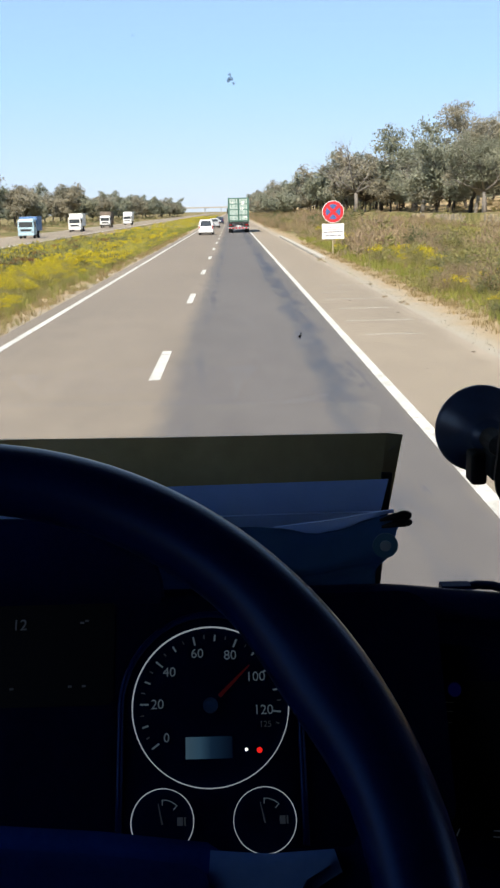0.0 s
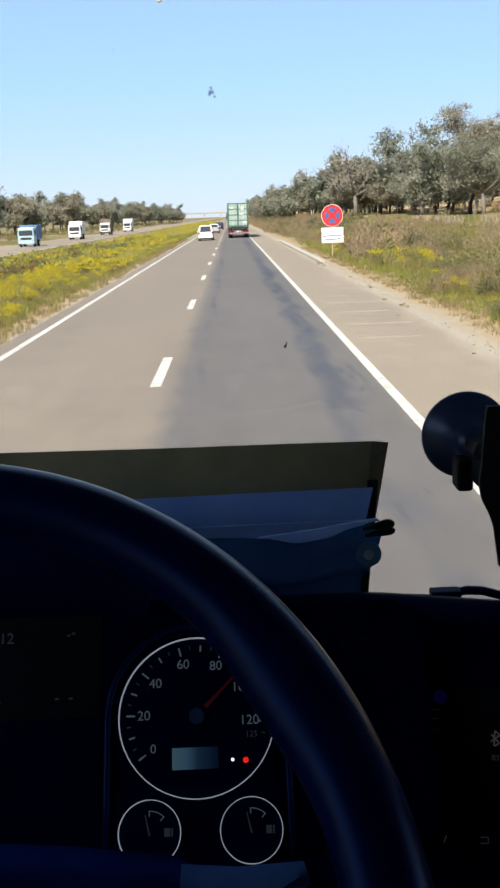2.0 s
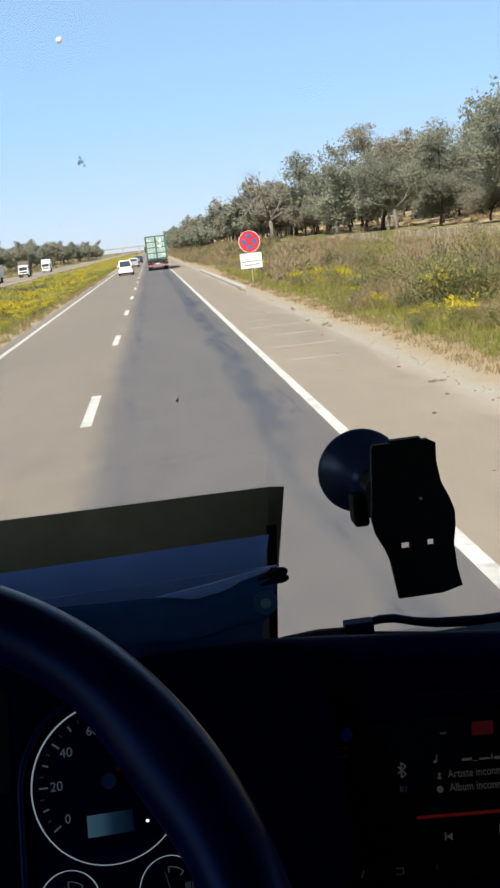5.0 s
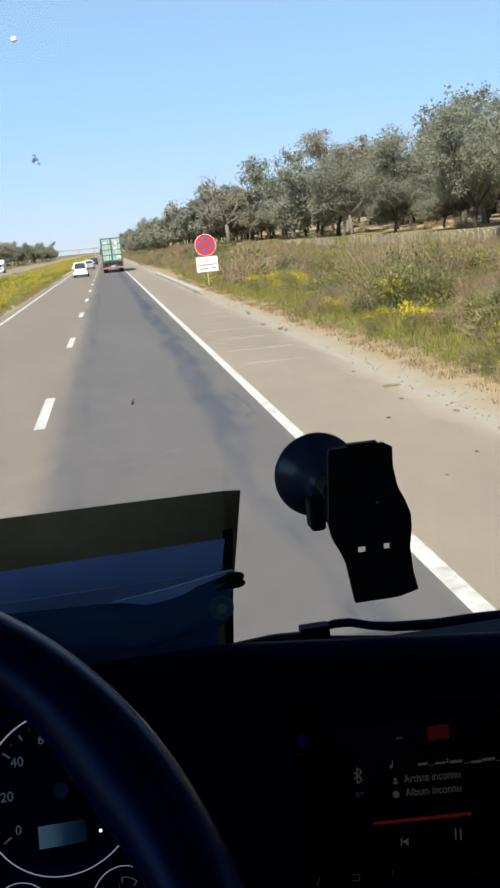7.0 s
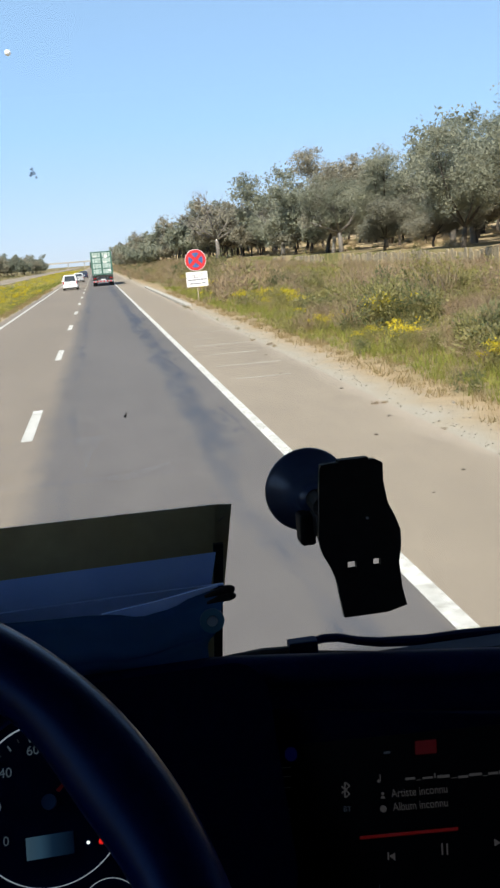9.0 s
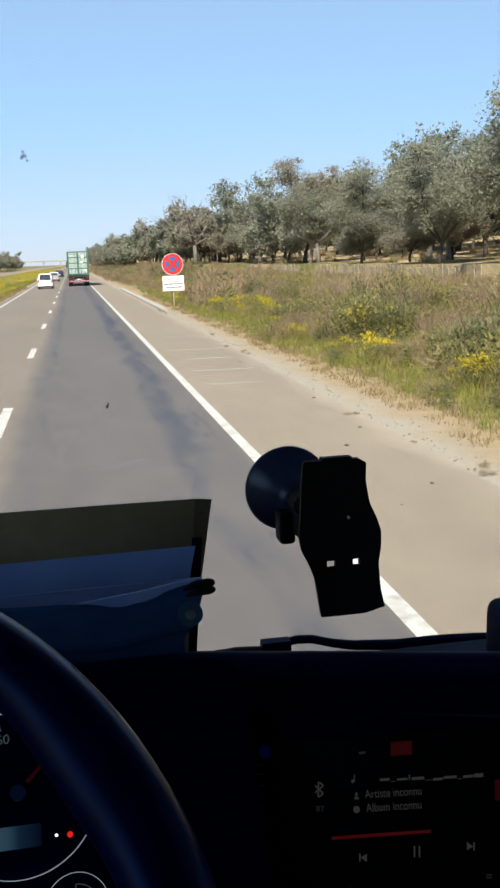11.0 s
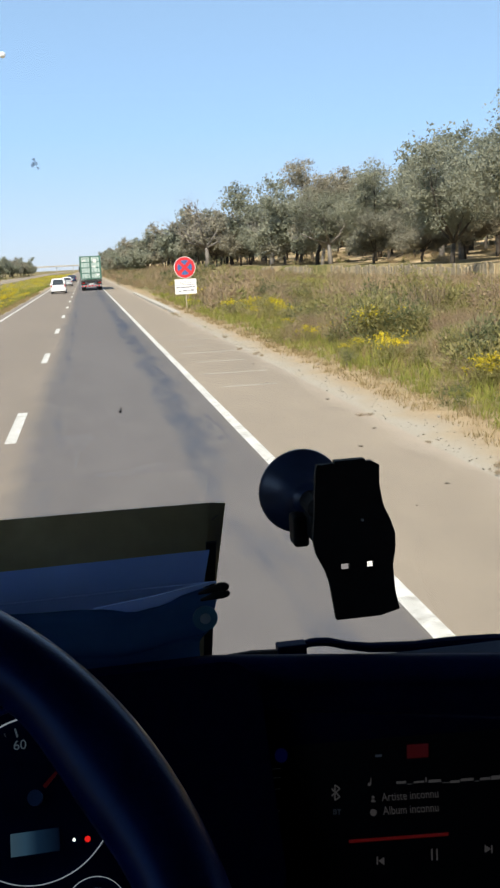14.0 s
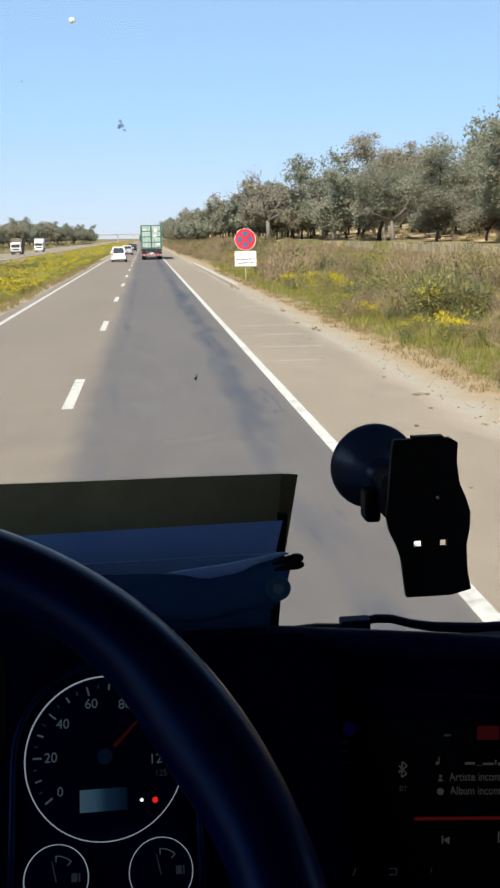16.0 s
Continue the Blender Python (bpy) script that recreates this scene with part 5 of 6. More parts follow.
cluster = thing("instrument_cluster", "dark instrument panel with one large white-ringed speedometer", "instrument cluster")
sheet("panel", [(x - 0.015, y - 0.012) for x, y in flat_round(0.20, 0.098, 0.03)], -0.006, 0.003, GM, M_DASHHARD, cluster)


sheet("left_display", [(x - 0.136, y + 0.042) for x, y in flat_round(0.054, 0.042, 0.006)], 0.0032, 0.0038, GM, M_SCREEN, cluster)
bm = fresh()
arch = [(-0.0755, -0.108), (-0.0755, -0.06)] + [(-0.0038 - 0.0717 * math.cos(math.pi * k / 24), -0.003 + 0.0735 * math.sin(math.pi * k / 24)) for k in range(25)] + [(0.0679, -0.06), (0.0679, -0.108)]
tube(bm, [GM @ Vector((x, y, 0.004)) for x, y in arch], 0.0026, 8)
part("dial_surround", bm, M_RIM, cluster, "navy plastic surround", smooth=True)


def dial(name, cx, cy, rad, line, parent):
    d = sheet(name, [(cx + rad * math.cos(2 * math.pi * k / 64), cy + rad * math.sin(2 * math.pi * k / 64)) for k in range(64)], 0.0035, 0.0045, GM, M_NIGHT, parent)
    bm = fresh()
    ring(bm, (cx, cy, 0.0045), rad - line, rad, 0.003, 96, GM)
    part("bezel_ring", bm, M_RING, d, "thin white glowing ring")
    return d


CX, CY, CR = -0.0038, -0.0030, 0.0628
speedo = dial("speedometer", CX, CY, CR, 0.00075, cluster)


def at_angle(deg, rad):
    return CX + rad * math.cos(radians(deg)), CY + rad * math.sin(radians(deg))


def speed_angle(v):
    """The dial's angle for a speed: 0 lies low on the left, 120 a little below the right."""
    return 214.5 - v * 1.84


for v, txt, size in ((0, "0", 0.0085), (20, "20", 0.0092), (40, "40", 0.0092), (60, "60", 0.0092), (80, "80", 0.0092), (100, "100", 0.0092), (120, "120", 0.0092)):
    x, y = at_angle(speed_angle(v), 0.0425)
    lettering("numeral", txt, size * 1.15, GM @ pose(x, y, 0.0052), M_DIGIT, speedo)
x, y = at_angle(speed_angle(126), 0.0455)
lettering("numeral", "125", 0.0066, GM @ pose(x, y - 0.002, 0.0052), M_DIM, speedo)
for v in range(0, 126, 5):
    long_ = v % 20 == 0
    a = radians(speed_angle(v))
    r0_, r1_, hw = (0.0495 if long_ else 0.0515 if v % 10 == 0 else 0.0535), 0.0565, (0.0007 if v % 10 == 0 else 0.00045)
    c_, s_ = math.cos(a), math.sin(a)
    pts = [(CX + rr * c_ - hh * s_, CY + rr * s_ + hh * c_) for rr, hh in ((r0_, -hw), (r1_, -hw), (r1_, hw), (r0_, hw))]
    sheet("tick", pts, 0.0046, 0.0052, GM, M_DIGIT if v % 10 == 0 else M_DIM, speedo)
nx, ny = math.cos(radians(44)), math.sin(radians(44))
sheet("needle", [(CX + a * nx - b * ny, CY + a * ny + b * nx) for a, b in ((0.010, -0.0016), (0.044, -0.0006), (0.044, 0.0006), (0.010, 0.0016))], 0.007, 0.0082, GM, M_NEEDLE, speedo)
sheet("needle_hub", [(CX + 0.006 * math.cos(k * 0.3927), CY + 0.006 * math.sin(k * 0.3927)) for k in range(16)], 0.0048, 0.009, GM, M_HUBCAP, speedo)
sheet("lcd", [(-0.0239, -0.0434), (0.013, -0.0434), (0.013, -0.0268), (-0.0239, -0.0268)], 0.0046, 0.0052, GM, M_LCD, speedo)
sheet("warning_lamp", [(0.0343 + 0.0023 * math.cos(k * 0.628), -0.038 + 0.0023 * math.sin(k * 0.628)) for k in range(10)], 0.0046, 0.0054, GM, M_WARN, speedo)
sheet("pilot_lamp", [(0.024 + 0.0013 * math.cos(k * 0.628), -0.0373 + 0.0013 * math.sin(k * 0.628)) for k in range(10)], 0.0046, 0.0054, GM, M_DOT, speedo)
for cx, cy in ((-0.0418, -0.0885), (0.0368, -0.0893)):
    small = dial("small_gauge", cx, cy, 0.0243, 0.0006, cluster)
    for a0 in range(46, 90, 9):
        a, b = radians(a0), radians(a0 + 9)
        sheet("scale_arc", [(cx + 0.0155 * math.cos(a), cy + 0.0155 * math.sin(a)), (cx + 0.0162 * math.cos(a), cy + 0.0162 * math.sin(a)), (cx + 0.0162 * math.cos(b), cy + 0.0162 * math.sin(b)), (cx + 0.0155 * math.cos(b), cy + 0.0155 * math.sin(b))], 0.0046, 0.0052, GM, M_DIGIT, small)
    for a0 in (46, 91):
        c_, s_ = math.cos(radians(a0)), math.sin(radians(a0))
        sheet("scale_end", [(cx + rr * c_ - hh * s_, cy + rr * s_ + hh * c_) for rr, hh in ((0.0118, -0.0004), (0.0162, -0.0004), (0.0162, 0.0004), (0.0118, 0.0004))], 0.0046, 0.0052, GM, M_DIGIT, small)
    for dx, w_ in ((0.0135, 0.0022), (0.0172, 0.0006)):
        sheet("gauge_symbol", [(cx + dx - w_, cy - 0.003), (cx + dx + w_, cy - 0.003), (cx + dx + w_, cy + 0.003), (cx + dx - w_, cy + 0.003)], 0.0046, 0.0052, GM, M_DIM, small)
    sheet("pointer", [(cx - 0.0006, cy - 0.002), (cx + 0.0006, cy - 0.002), (cx - 0.003, cy + 0.013), (cx - 0.0036, cy + 0.013)], 0.006, 0.007, GM, M_DIM, small)
lettering("clock_digits", "12", 0.0125, GM @ pose(-0.1602, 0.0655, 0.0045), M_DIM, cluster)
for x, y in ((-0.105, 0.068), (-0.109, 0.0665), (-0.1058, 0.0153), (-0.117, 0.0153), (-0.164, 0.0145)):
    sheet("pilot_mark", [(x - 0.0015, y - 0.0008), (x + 0.0015, y - 0.0008), (x + 0.0015, y + 0.0008), (x - 0.0015, y + 0.0008)], 0.0036, 0.0044, GM, M_DIM, cluster)

# ---- radio console ----
RM = frame_of((0.14, 0.915, 2.195), (0.944, -0.330, 0), (0.141, 0.403, 0.904))
radio = thing("radio_console", "dark radio console angled to the driver with a dim display", "radio")
bm = fresh()
block(bm, -0.152, 0.160, -0.085, 0.086, -0.06, -0.001, 0.004, RM)
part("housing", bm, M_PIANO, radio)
sheet("screen", [(x + 0.03, y + 0.008 + 0.112 * x) for x, y in flat_round(0.11, 0.062, 0.006)], 0.0, 0.0012, RM, M_SCREEN, radio)


def mark(name, pts, material):
    sheet(name, pts, 0.0014, 0.0018, RM, material, radio)


SLANT = 0.112        # the display's lines climb a little along the console


def oblong(x0, x1, y0, y1):
    d = SLANT * (x1 - x0) / 2
    return [(x0, y0 - d), (x1, y0 + d), (x1, y1 + d), (x0, y1 - d)]


lettering("artist_line", "Artiste inconnu", 0.0092, RM @ pose(-0.0005, 0.0203, 0.0015, 0, 0, 6.4), M_TEXT, radio, "LEFT", 0.8)
lettering("album_line", "Album inconnu", 0.0092, RM @ pose(0.0005, 0.0098, 0.0015, 0, 0, 6.4), M_TEXT, radio, "LEFT", 0.8)
lettering("source_label", "BT", 0.006, RM @ pose(-0.0369, 0.0073, 0.0015), M_DIM, radio)
for x0, x1, rise, high in ((0.0115, 0.0195, 0.0, 0.0032), (0.0205, 0.0245, -0.001, 0.0007), (0.0255, 0.034, 0.0, 0.0026), (0.035, 0.0362, 0.0, 0.0062), (0.0375, 0.0475, 0.0, 0.0036), (0.0485, 0.0535, -0.001, 0.0007), (0.0545, 0.0625, -0.0012, 0.0032), (0.0632, 0.0735, 0.0, 0.0034), (0.0742, 0.0775, -0.001, 0.0007), (0.0785, 0.0865, 0.0, 0.0032), (0.0872, 0.0945, 0.0, 0.0048)):
    mark("title_bar", oblong(x0, x1, 0.0312 + 0.086 * (x0 - 0.005) + rise, 0.0312 + 0.086 * (x0 - 0.005) + rise + high * 0.62), M_TITLE)
mark("progress_bar", [(-0.0271, -0.0158), (0.0525, -0.0060), (0.0525, -0.0036), (-0.0271, -0.0134)], M_REDTEXT)
mark("red_button", oblong(0.0205, 0.0378, 0.0525, 0.0632), M_REDBUTTON)
mark("red_button", oblong(0.1035, 0.122, 0.022, 0.038), M_REDBUTTON)
for dx in (0.0385, 0.0425):
    mark("pause_symbol", oblong(dx, dx + 0.0013, -0.025, -0.0165), M_TEXT)
for cx, cy, s in ((-0.0017, -0.0278, -1), (0.0834, -0.0143, 1)):
    mark("skip_symbol", [(cx - 0.003 * s, cy - 0.003), (cx + 0.002 * s, cy), (cx - 0.003 * s, cy + 0.003)][::s], M_TEXT)
    mark("skip_symbol", oblong(min(cx + 0.002 * s, cx + 0.0032 * s), max(cx + 0.002 * s, cx + 0.0032 * s), cy - 0.003, cy + 0.003), M_TEXT)
# wireless symbol: a stem and two chevrons
mark("wireless_symbol", oblong(-0.0393, -0.0381, 0.0165, 0.0285), M_TITLE)
for zig in ([(-0.0384, 0.0285), (-0.0346, 0.0256), (-0.0415, 0.0196)], [(-0.0384, 0.0165), (-0.0346, 0.0194), (-0.0415, 0.0254)]):
    for (xa, ya), (xb, yb) in zip(zig, zig[1:]):
        d = Vector((xb - xa, yb - ya)).normalized() * 0.00055
        mark("wireless_symbol", [(xa - d.y, ya + d.x), (xa + d.y, ya - d.x), (xb + d.y, yb - d.x), (xb - d.y, yb + d.x)], M_TITLE)
mark("person_symbol", [(-0.0095, 0.0165), (-0.0053, 0.0165), (-0.0063, 0.0185), (-0.0085, 0.0185)], M_TEXT)
mark("person_symbol", [(-0.0074 + 0.0013 * math.cos(k * 0.785), 0.0203 + 0.0013 * math.sin(k * 0.785)) for k in range(8)], M_TEXT)
mark("disc_symbol", [(-0.0072 + 0.0028 * math.cos(k * 0.628), 0.0085 + 0.0028 * math.sin(k * 0.628)) for k in range(10)], M_TEXT)
mark("note_symbol", oblong(-0.0096, -0.0088, 0.030, 0.0355), M_TEXT)
mark("note_symbol", [(-0.0105 + 0.0014 * math.cos(k * 0.785), 0.0302 + 0.0014 * math.sin(k * 0.785)) for k in range(8)], M_TEXT)
for x, y, w, h in ((0.1112, 0.0674, 0.0006, 0.0035), (0.1109, 0.0469, 0.003, 0.0007), (0.1105, 0.0655, 0.0022, 0.0006), (0.1132, 0.0455, 0.0012, 0.0014), (0.0971, -0.0346, 0.002, 0.0006), (0.0971, -0.0366, 0.002, 0.0006), (-0.0029, 0.0529, 0.0028, 0.0009)):
    mark("key_symbol", oblong(x - w, x + w, y - h, y + h), M_DIM)
mark("home_key", [(0.1223, -0.0335), (0.1283, -0.0325), (0.1283, -0.0298), (0.1293, -0.0296), (0.1254, -0.0262), (0.1213, -0.0308), (0.1223, -0.0306)], M_TITLE)
mark("phone_key", [(-0.0745, -0.0635), (-0.0735, -0.0635), (-0.0715, -0.0575), (-0.0725, -0.0575)], M_DIM)
for x0, x1, y0, y1 in ((-0.0455, -0.0395, -0.0545, -0.0538), (-0.0455, -0.0405, -0.0592, -0.0585), (-0.0398, -0.039, -0.059, -0.0541)):
    mark("back_key", oblong(x0, x1, y0, y1), M_DIM)
mark("seek_key", oblong(-0.0125, -0.0118, -0.0535, -0.0495), M_DIM)
for x in (0.1082, 0.1242):
    mark("status_lamp", oblong(x - 0.001, x + 0.001, 0.0036 + 0.06 * (x - 0.108), 0.0054 + 0.06 * (x - 0.108)), M_STATUS)
for y in (0.0388, 0.0316, 0.0226, 0.0054, -0.0012):
    mark("button_edge", oblong(-0.098, -0.084, y - 0.0003, y + 0.0003), M_SLIT)
mark("hazard_key", oblong(-0.1435, -0.1285, -0.046, -0.0325), M_REDKEY)
mark("blue_pilot_lamp", [(-0.084 + 0.0055 * math.cos(k * 0.524), 0.05 + 0.006 * math.sin(k * 0.524)) for k in range(12)], M_BLUELAMP)

# ---- steering wheel ----
WM = frame_of((-0.287, 0.5847, 2.3195), (0.9945, -0.1045, 0), (0.0794, 0.7563, 0.6494))
sw = thing("steering_wheel", "thick black leather steering wheel with grey spoke trim", "steering wheel")
bm = fresh()
N, K = 128, 22
rows = []
for k in range(N):
    a = 2 * math.pi * k / N
    lean_ = abs(math.degrees(math.atan2(math.sin(a), abs(math.cos(a)))) - 34)
    grip = 0.005 * ease(1 - lean_ / 16)          # thumb rests at ten and two
    row = []
    for j in range(K):
        b = 2 * math.pi * j / K
        inner = max(-math.cos(b), 0.0)
        rad = 0.2545 + (0.020 + grip * inner) * math.cos(b)
        row.append(bm.verts.new(WM @ Vector((rad * math.cos(a), rad * math.sin(a), 0.021 * math.sin(b)))))
    rows.append(row)
for k in range(N):
    for j in range(K):
        bm.faces.new((rows[k][j], rows[(k + 1) % N][j], rows[(k + 1) % N][(j + 1) % K], rows[k][(j + 1) % K]))
part("rim", bm, M_RIM, sw, smooth=True)
bm = fresh()
hub = [(-0.145, -0.11), (-0.10, -0.135), (0.10, -0.135), (0.15, -0.11), (0.17, -0.02), (0.174, 0.044), (0.169, 0.058), (0.158, 0.064), (0.11, 0.067), (0.0, 0.069), (-0.11, 0.067), (-0.158, 0.064), (-0.169, 0.058), (-0.174, 0.044), (-0.17, -0.02)]
slab(bm, hub, -0.010, 0.035)
bmesh.ops.bevel(bm, geom=[e for e in bm.edges if abs(e.verts[0].co.y - e.verts[1].co.y) < 1e-6 and e.verts[0].co.y < 0], offset=0.012, segments=4, affect="EDGES")
bmesh.ops.transform(bm, matrix=WM @ FLIP, verts=bm.verts[:])
part("hub_pad", bm, M_HUB, sw, smooth=True)
for s in (-1, 1):
    bm = fresh()
    out = [(0.16 * s, 0.060), (0.185 * s, 0.0595), (0.2135 * s, 0.0625), (0.217 * s, 0.0535), (0.205 * s, 0.046), (0.19 * s, 0.02), (0.185 * s, -0.03), (0.16 * s, -0.05)]
    slab(bm, out if s > 0 else out[::-1], -0.006, 0.014)
    bmesh.ops.bevel(bm, geom=[e for e in bm.edges if abs(e.verts[0].co.y - e.verts[1].co.y) < 1e-6], offset=0.004, segments=2, affect="EDGES")
    bmesh.ops.transform(bm, matrix=WM @ FLIP, verts=bm.verts[:])
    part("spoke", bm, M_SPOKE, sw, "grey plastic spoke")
    bm = fresh()
    out = [(0.205 * s, 0.058), (0.222 * s, 0.066), (0.229 * s, 0.082), (0.245 * s, 0.07), (0.25 * s, -0.06), (0.23 * s, -0.05), (0.205 * s, -0.03), (0.195 * s, 0.02)]
    slab(bm, out if s > 0 else out[::-1], 0.0, 0.018)
    bmesh.ops.bevel(bm, geom=[e for e in bm.edges if abs(e.verts[0].co.y - e.verts[1].co.y) < 1e-6], offset=0.004, segments=2, affect="EDGES")
    bmesh.ops.transform(bm, matrix=WM @ FLIP, verts=bm.verts[:])
    part("spoke_root", bm, M_RIM, sw)
bm = fresh()
tube(bm, [WM @ Vector((0, 0, -0.03)), WM @ Vector((0, -0.02, -0.2)), WM @ Vector((0, -0.06, -0.34))], [0.05, 0.045, 0.045], 16)
part("column", bm, M_DASHHARD, sw)


# ---- papers behind the wheel ----
def top_of_dash(x, y):
    """Height of the dash top at a place."""
    pts = sorted((a, b) for a, b in profile if b > 2.15)
    for (a0, b0), (a1, b1) in zip(pts, pts[1:]):
        if a0 <= y <= a1:
            z = b0 + (b1 - b0) * (y - a0) / (a1 - a0 + 1e-9)
            return z + sag(x, y, z)
    return 2.2


folder = thing("document_folder", "dark olive folder standing open on the dashboard", "folder")
bm = fresh()
zb = 2.19
cols = [(-0.62, 2.412), (-0.34, 2.4105), (-0.175, 2.4085), (-0.05, 2.408), (0.044, 2.4072), (0.0465, 2.4068), (0.0625, 2.4028)]
back_ = []
for k, (x, z) in enumerate(cols):
    bend = 0.0 if k < 5 else (0.001 if k == 5 else 0.010)
    lowx = x if k < 4 else x - (0.022 if k < 6 else 0.038)
    back_.append([bm.verts.new(v) for v in ((x, 1.183 + bend, z), (lowx, 1.172 + bend, zb), (lowx, 1.175 + bend, zb), (x, 1.186 + bend, z))])
for a, b in zip(back_, back_[1:]):
    for j in range(4):
        bm.faces.new((a[j], a[(j + 1) % 4], b[(j + 1) % 4], b[j]))
bm.faces.new(back_[0])
bm.faces.new(back_[-1][::-1])
bmesh.ops.recalc_face_normals(bm, faces=bm.faces[:])
part("cover", bm, M_OLIVE, folder)
bm = fresh()
slab(bm, [(0.046, 2.39), (0.0462, 2.389), (0.0525, 2.3935), (0.0522, 2.3945)], 1.1805, 1.182)
part("scratch", bm, M_PALE, folder)
bm = fresh()
slab(bm, [(0.0265, 2.24), (0.0345, 2.24), (0.0465, 2.372), (0.0365, 2.372)], 1.158, 1.164)
part("edge_strip", bm, M_RUBBER, folder, "black strip along the folder's right edge")

sleeve = thing("document_sleeve", "blue plastic sleeve of papers leaning in the folder", "documents")
bm = fresh()
rows = []
for j in range(8):
    f_ = j / 7
    row = []
    for k in range(25):
        u_ = k / 24
        x = -0.42 + 0.4515 * u_
        top = 2.3862 - 0.004 * (1 - u_)
        y = 1.09 - 0.012 * f_ + 0.005 * math.sin(6 * u_ + 2 * f_) * f_
        row.append(bm.verts.new((x - 0.03 * f_ * u_, y, top + (2.262 - top) * f_)))
    rows.append(row)
for a, b in zip(rows, rows[1:]):
    for k in range(24):
        bm.faces.new((a[k], a[k + 1], b[k + 1], b[k]))
bmesh.ops.solidify(bm, geom=bm.faces[:], thickness=0.003)
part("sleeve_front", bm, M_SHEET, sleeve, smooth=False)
bm = fresh()
slab(bm, [(-0.41, 2.358), (-0.06, 2.361), (0.0335, 2.361), (0.0345, 2.3595), (-0.06, 2.3595), (-0.41, 2.3565)], 1.07, 1.0735)
part("seam", bm, M_SHEET, sleeve)

pouch = thing("plastic_pouch", "crumpled dark blue plastic pouch with an eyelet and papers", "pouch")


def lip(x):
    """The pouch's sagging upper edge."""
    pts = [(-0.42, 2.379), (-0.2, 2.378), (-0.095, 2.374), (-0.072, 2.372), (-0.045, 2.3665), (-0.024, 2.3695), (0.004, 2.379), (0.02, 2.3825), (0.033, 2.383)]
    for (a, za), (b, zb_) in zip(pts, pts[1:]):
        if a <= x <= b:
            f_ = ease((x - a) / (b - a))
            return za + (zb_ - za) * f_
    return pts[-1][1]


def crumpled(xr_top, xr_low, y0, drop, seed, top_fn, z_low, thick):
    bm = fresh()
    rows = []
    for j in range(14):
        f_ = j / 13
        row = []
        for k in range(49):
            u_ = k / 48
            xr = xr_top + (xr_low - xr_top) * min(f_ * 1.25, 1) ** 0.8
            x = -0.42 + (xr + 0.42) * u_
            top = top_fn(-0.42 + (xr_top + 0.42) * u_)
            z = top + (z_low - top) * f_
            fold = 0.010 * math.sin(8 * f_ + 7 * x + seed) + 0.007 * noise.noise((x * 16, f_ * 3.5, seed))
            row.append(bm.verts.new((x, y0 + drop * f_ + fold * min(f_ * 4, 1), z)))
        rows.append(row)
    for a, b in zip(rows, rows[1:]):
        for k in range(48):
            bm.faces.new((a[k], a[k + 1], b[k + 1], b[k]))
    bmesh.ops.solidify(bm, geom=bm.faces[:], thickness=thick)
    return bm


part("front_sheet", crumpled(0.033, 0.0105, 1.0, 0.022, 1.0, lip, 2.305, 0.0007), M_POUCH, pouch, smooth=True)
bm = fresh()
slab(bm, [(-0.078, 2.3715), (-0.045, 2.3655), (-0.024, 2.3685), (0.004, 2.3780), (0.022, 2.3825), (0.022, 2.3845), (0.004, 2.3822), (-0.03, 2.3768), (-0.058, 2.3738)], 1.004, 1.006)
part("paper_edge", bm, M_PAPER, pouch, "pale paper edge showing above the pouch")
for x, z, size in ((0.0315, 2.3812, 0.0052), (0.0330, 2.3752, 0.0044)):
    bm = fresh()
    bmesh.ops.create_icosphere(bm, subdivisions=2, radius=size, matrix=Matrix.Translation((x - 0.002, 0.998, z)) @ Matrix.Diagonal((1.3, 0.6, 0.85, 1)))
    tube(bm, [(x - 0.022, 0.999, z - 0.004), (x - 0.010, 0.998, z - 0.001), (x - 0.002, 0.998, z)], [0.0012, 0.0032, 0.004], 10)
    part("clasp", bm, M_RUBBER, pouch, smooth=True)
bm = fresh()
ring(bm, (0, 0, 0), 0.0048, 0.0105, 0.002, 32, frame_of((0.0137, 0.9955, 2.3565), (1, 0, 0), (0, 0.1, 1)))
part("eyelet", bm, M_TEAL, pouch, "teal plastic eyelet")
# added pale disc stands in for bright road seen through the eyelet
bm = fresh()
drum(bm, (0.0137, 0.9935, 2.3565), (0, 1, 0), 0.0046, 0.001, 20)
part("eyelet_opening", bm, M_HOLE, pouch)

# ---- phone holder on the windscreen ----
holder = thing("phone_holder", "black empty phone holder stuck to the windscreen by a suction cup", "phone holder")
bm = fresh()
prof = [(0.0, 0.0), (0.0475, 0.0), (0.0487, 0.0025), (0.0478, 0.0055), (0.044, 0.0085), (0.034, 0.016), (0.025, 0.026), (0.0195, 0.038), (0.017, 0.05), (0.0, 0.05)]
CUP = Vector((0.1580, GLASS_Y - 0.0015, 2.3920))
rows = []
for k in range(48):
    a = 2 * math.pi * k / 48
    rows.append([bm.verts.new(CUP + Vector((rr * math.cos(a), -d_, rr * math.sin(a)))) for rr, d_ in prof[1:-1]])
for k in range(48):
    a, b = rows[k], rows[(k + 1) % 48]
    for j in range(len(a) - 1):
        bm.faces.new((a[j], b[j], b[j + 1], a[j + 1]))
bm.faces.new([q_[0] for q_ in rows])
bm.faces.new([q_[-1] for q_ in rows][::-1])
bmesh.ops.recalc_face_normals(bm, faces=bm.faces[:])
part("suction_cup", bm, M_CUP, holder, "bluish black rubber suction cup", smooth=True)
bm = fresh()
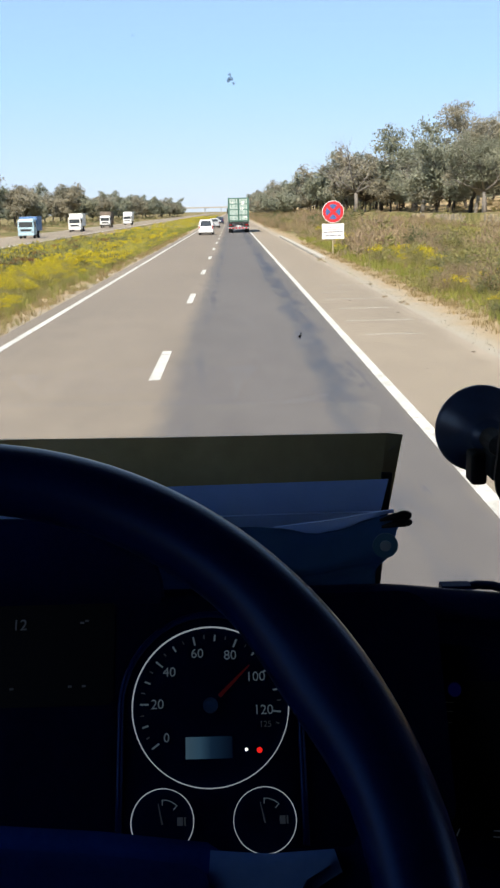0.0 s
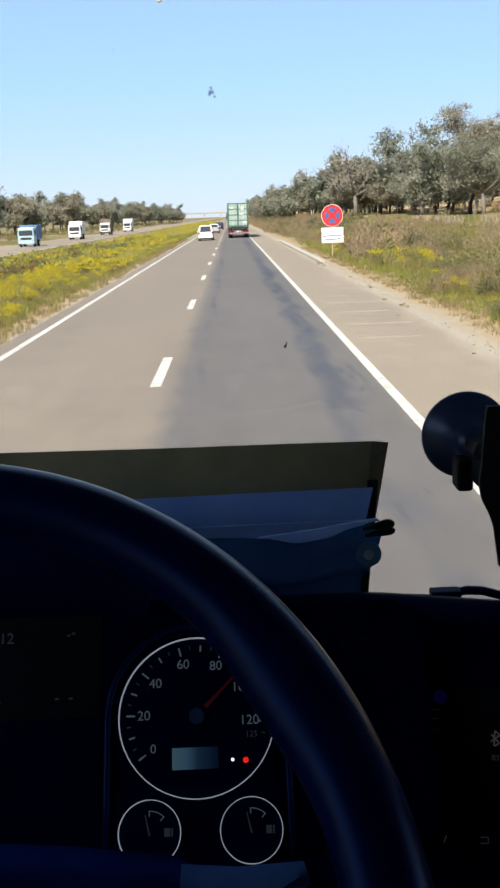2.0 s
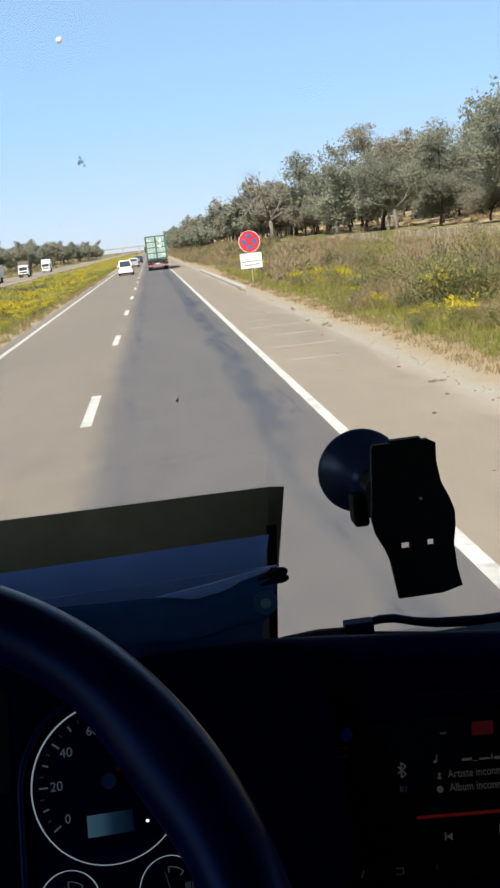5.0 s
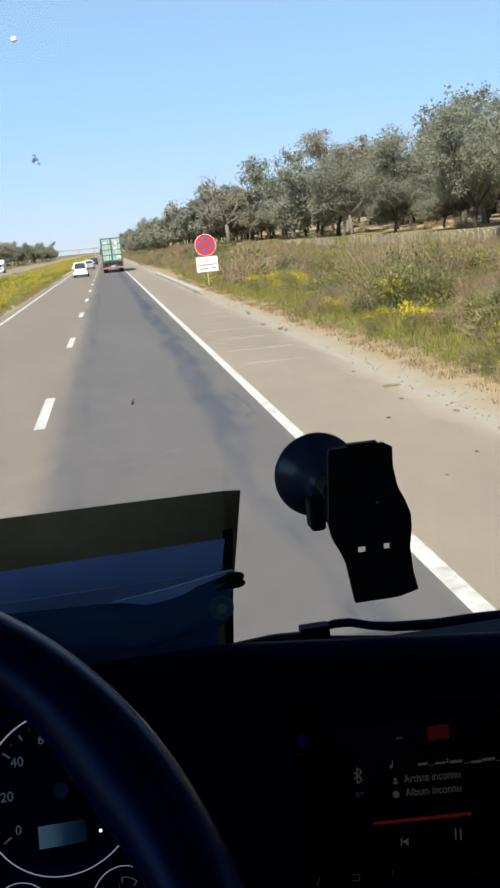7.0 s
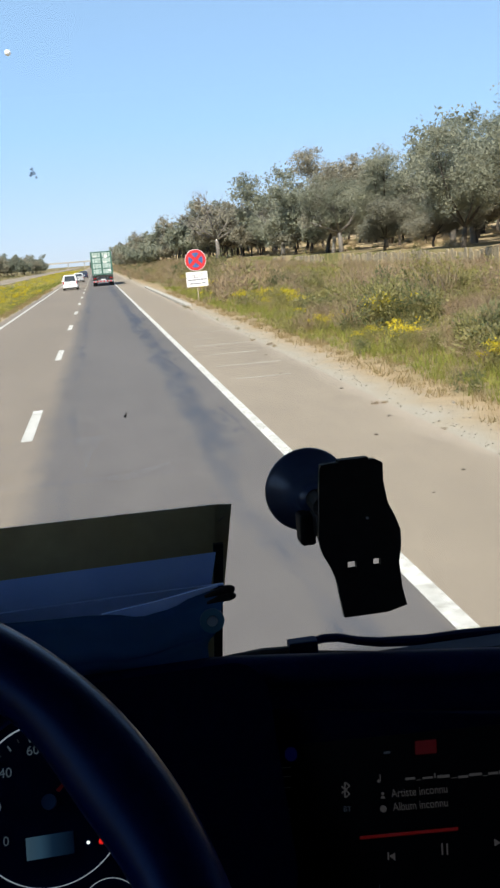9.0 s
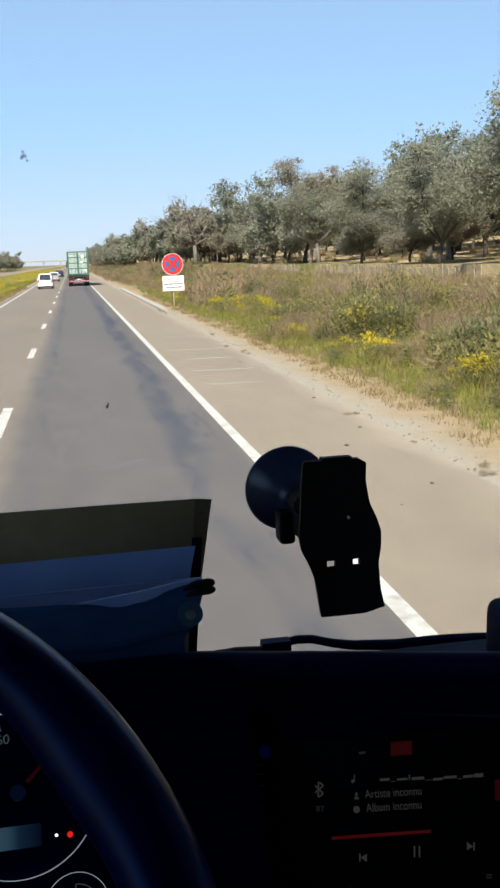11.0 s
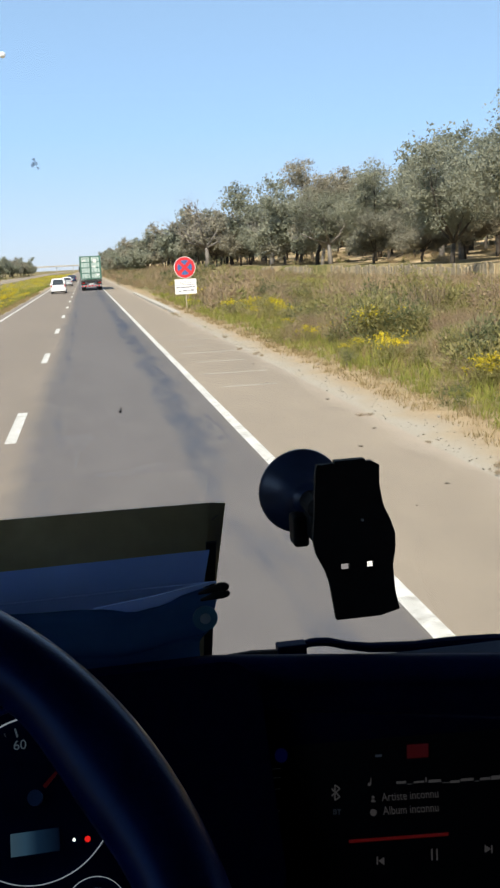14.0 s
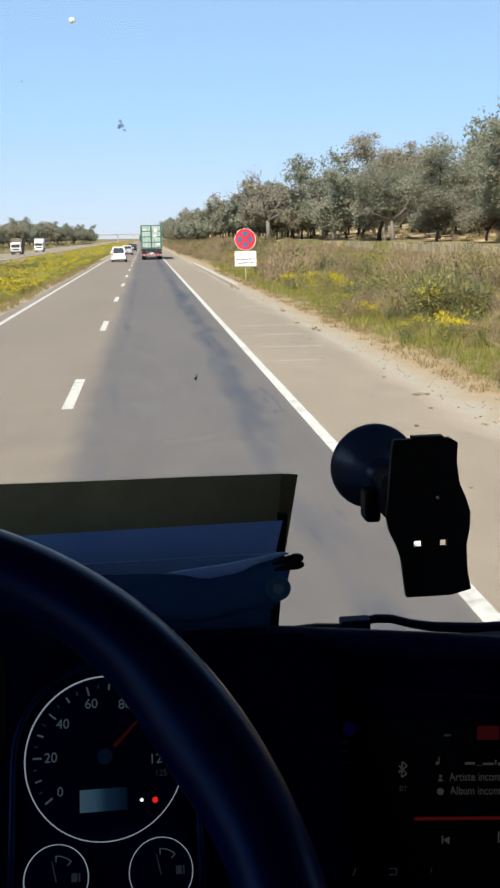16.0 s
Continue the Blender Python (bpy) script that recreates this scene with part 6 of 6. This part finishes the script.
block(bm, 0.134, 0.151, 1.19, 1.218, 2.347, 2.381, 0.005, None, 3)
part("lever", bm, M_RUBBER, holder, smooth=True)
bm = fresh()
block(bm, 0.148, 0.170, 1.165, 1.205, 2.358, 2.386, 0.005, None, 3)
part("hinge", bm, M_RUBBER, holder, smooth=True)
bm = fresh()
tube(bm, [CUP + Vector((0, -0.04, 0)), (0.155, 1.17, 2.395), (0.178, 1.132, 2.385)], [0.012, 0.011, 0.012], 12)
part("arm", bm, M_RUBBER, holder)
bm = fresh()
outline = [(0.142, 2.453), (0.160, 2.4565), (0.190, 2.4565), (0.1925, 2.4535), (0.2055, 2.4525), (0.2050, 2.430), (0.2085, 2.408), (0.2155, 2.393), (0.2205, 2.378), (0.2205, 2.362), (0.2175, 2.345), (0.2195, 2.318), (0.2245, 2.2945), (0.192, 2.2925), (0.158, 2.2915), (0.152, 2.333), (0.1475, 2.346), (0.1395, 2.362), (0.1365, 2.378), (0.1385, 2.398), (0.140, 2.425)]
# the cradle is made of bands round its two slots
def cradle_half(z):
    """Left and right limits of the cradle at a height."""
    n = len(outline)
    hits = []
    for k in range(n):
        (xa, za), (xb, zb_) = outline[k], outline[(k + 1) % n]
        if (za - z) * (zb_ - z) < 0:
            hits.append(xa + (xb - xa) * (z - za) / (zb_ - za))
    return (min(hits), max(hits)) if hits else (0.15, 0.2)


ZL = sorted([2.2932, 2.3425, 2.3435, 2.3514] + [2.2932 + 0.16 * k / 34 for k in range(1, 35)])
XL = lambda z: (lambda a, b: [a, 0.1640, 0.1730, 0.1904, 0.1980, b])(*cradle_half(z))
front, rear_ = [], []
for z in ZL:
    front.append([bm.verts.new((x, 1.112 + 0.6 * (x - 0.18) ** 2, z)) for x in XL(z)])
    rear_.append([bm.verts.new((x, 1.119, z)) for x in XL(z)])
for k in range(len(ZL) - 1):
    for j in range(5):
        if j in (1, 3) and ZL[k] >= 2.3434 and ZL[k + 1] <= 2.3515:
            for a, b in ((j, j + 1),):
                bm.faces.new((front[k][a], rear_[k][a], rear_[k + 1][a], front[k + 1][a]))
                bm.faces.new((front[k][b], front[k + 1][b], rear_[k + 1][b], rear_[k][b]))
            continue
        bm.faces.new((front[k][j], front[k][j + 1], front[k + 1][j + 1], front[k + 1][j]))
        bm.faces.new((rear_[k][j + 1], rear_[k][j], rear_[k + 1][j], rear_[k + 1][j + 1]))
    bm.faces.new((front[k][0], front[k + 1][0], rear_[k + 1][0], rear_[k][0]))
    bm.faces.new((front[k][5], rear_[k][5], rear_[k + 1][5], front[k + 1][5]))
for k in (0, len(ZL) - 1):
    for j in range(5):
        bm.faces.new((front[k][j], rear_[k][j], rear_[k][j + 1], front[k][j + 1]))
bmesh.ops.recalc_face_normals(bm, faces=bm.faces[:])
part("cradle", bm, M_RUBBER, holder, "flat black cradle with two slots")
bm = fresh()
slab(bm, [(0.160, 2.4525), (0.190, 2.4525), (0.190, 2.4562), (0.160, 2.4562)], 1.1095, 1.1185)
part("top_catch", bm, M_RUBBER, holder)
# white disc painted in for daylight through the cradle's small hole
bm = fresh()
drum(bm, (0.1862, 1.1105, 2.395), (0, 1, 0), 0.0013, 0.002, 10)
part("hole_daylight", bm, M_SIGNWHITE, holder)

# ---- bodywork below the glass ----
bm = fresh()
extrude_x(bm, [(1.302, 1.2), (1.302, 2.128), (1.32, 2.138), (1.36, 2.136), (1.44, 2.11), (1.47, 2.06), (1.47, 1.2)], DASH_X0, DASH_X1, 12, lambda x, y, z: -0.02 * max(x - 0.2, 0.0) if z > 2.0 else 0.0)
tagged(part("cowl", bm, M_COWL, smooth=True), "dark blue painted cowl below the windscreen", "cab wall", kind="structure")

# ---- wiper outside the glass ----
wiper = thing("wiper", "black windscreen wiper parked along the lower glass edge", "wiper")
bm = fresh()
tube(bm, [(0.02, 1.302, 2.1800), (0.06, 1.303, 2.1815), (0.10, 1.304, 2.1825), (0.135, 1.305, 2.1800), (0.17, 1.305, 2.1690), (0.30, 1.304, 2.1490), (0.62, 1.304, 2.1080)], [0.003, 0.0045, 0.0055, 0.005, 0.005, 0.0045, 0.003], 8)
part("blade", bm, M_RUBBER, wiper)
bm = fresh()
tube(bm, [(0.15, 1.315, 2.1805), (0.178, 1.318, 2.1835), (0.197, 1.318, 2.1820), (0.222, 1.318, 2.1740), (0.25, 1.318, 2.1680), (0.31, 1.318, 2.1620), (0.36, 1.318, 2.1605), (0.41, 1.318, 2.1575), (0.75, 1.318, 2.1250)], [0.004, 0.0055, 0.0055, 0.0055, 0.0062, 0.0072, 0.0085, 0.009, 0.01], 10)
part("arm", bm, M_DASHHARD, wiper)
bm = fresh()
block(bm, 0.131, 0.167, 1.298, 1.316, 2.1735, 2.1905, 0.002)
part("joint", bm, M_DASHHARD, wiper)

# ---- box on the passenger's side of the dash ----
bm = fresh()
zt = top_of_dash(0.4, 1.12)
block(bm, 0.354, 0.56, 1.075, 1.17, zt - 0.05, 2.277, 0.02, None, 4)
tagged(part("dash_box", bm, M_DASH, smooth=True), "dark rounded box standing on the dashboard top", "storage box")
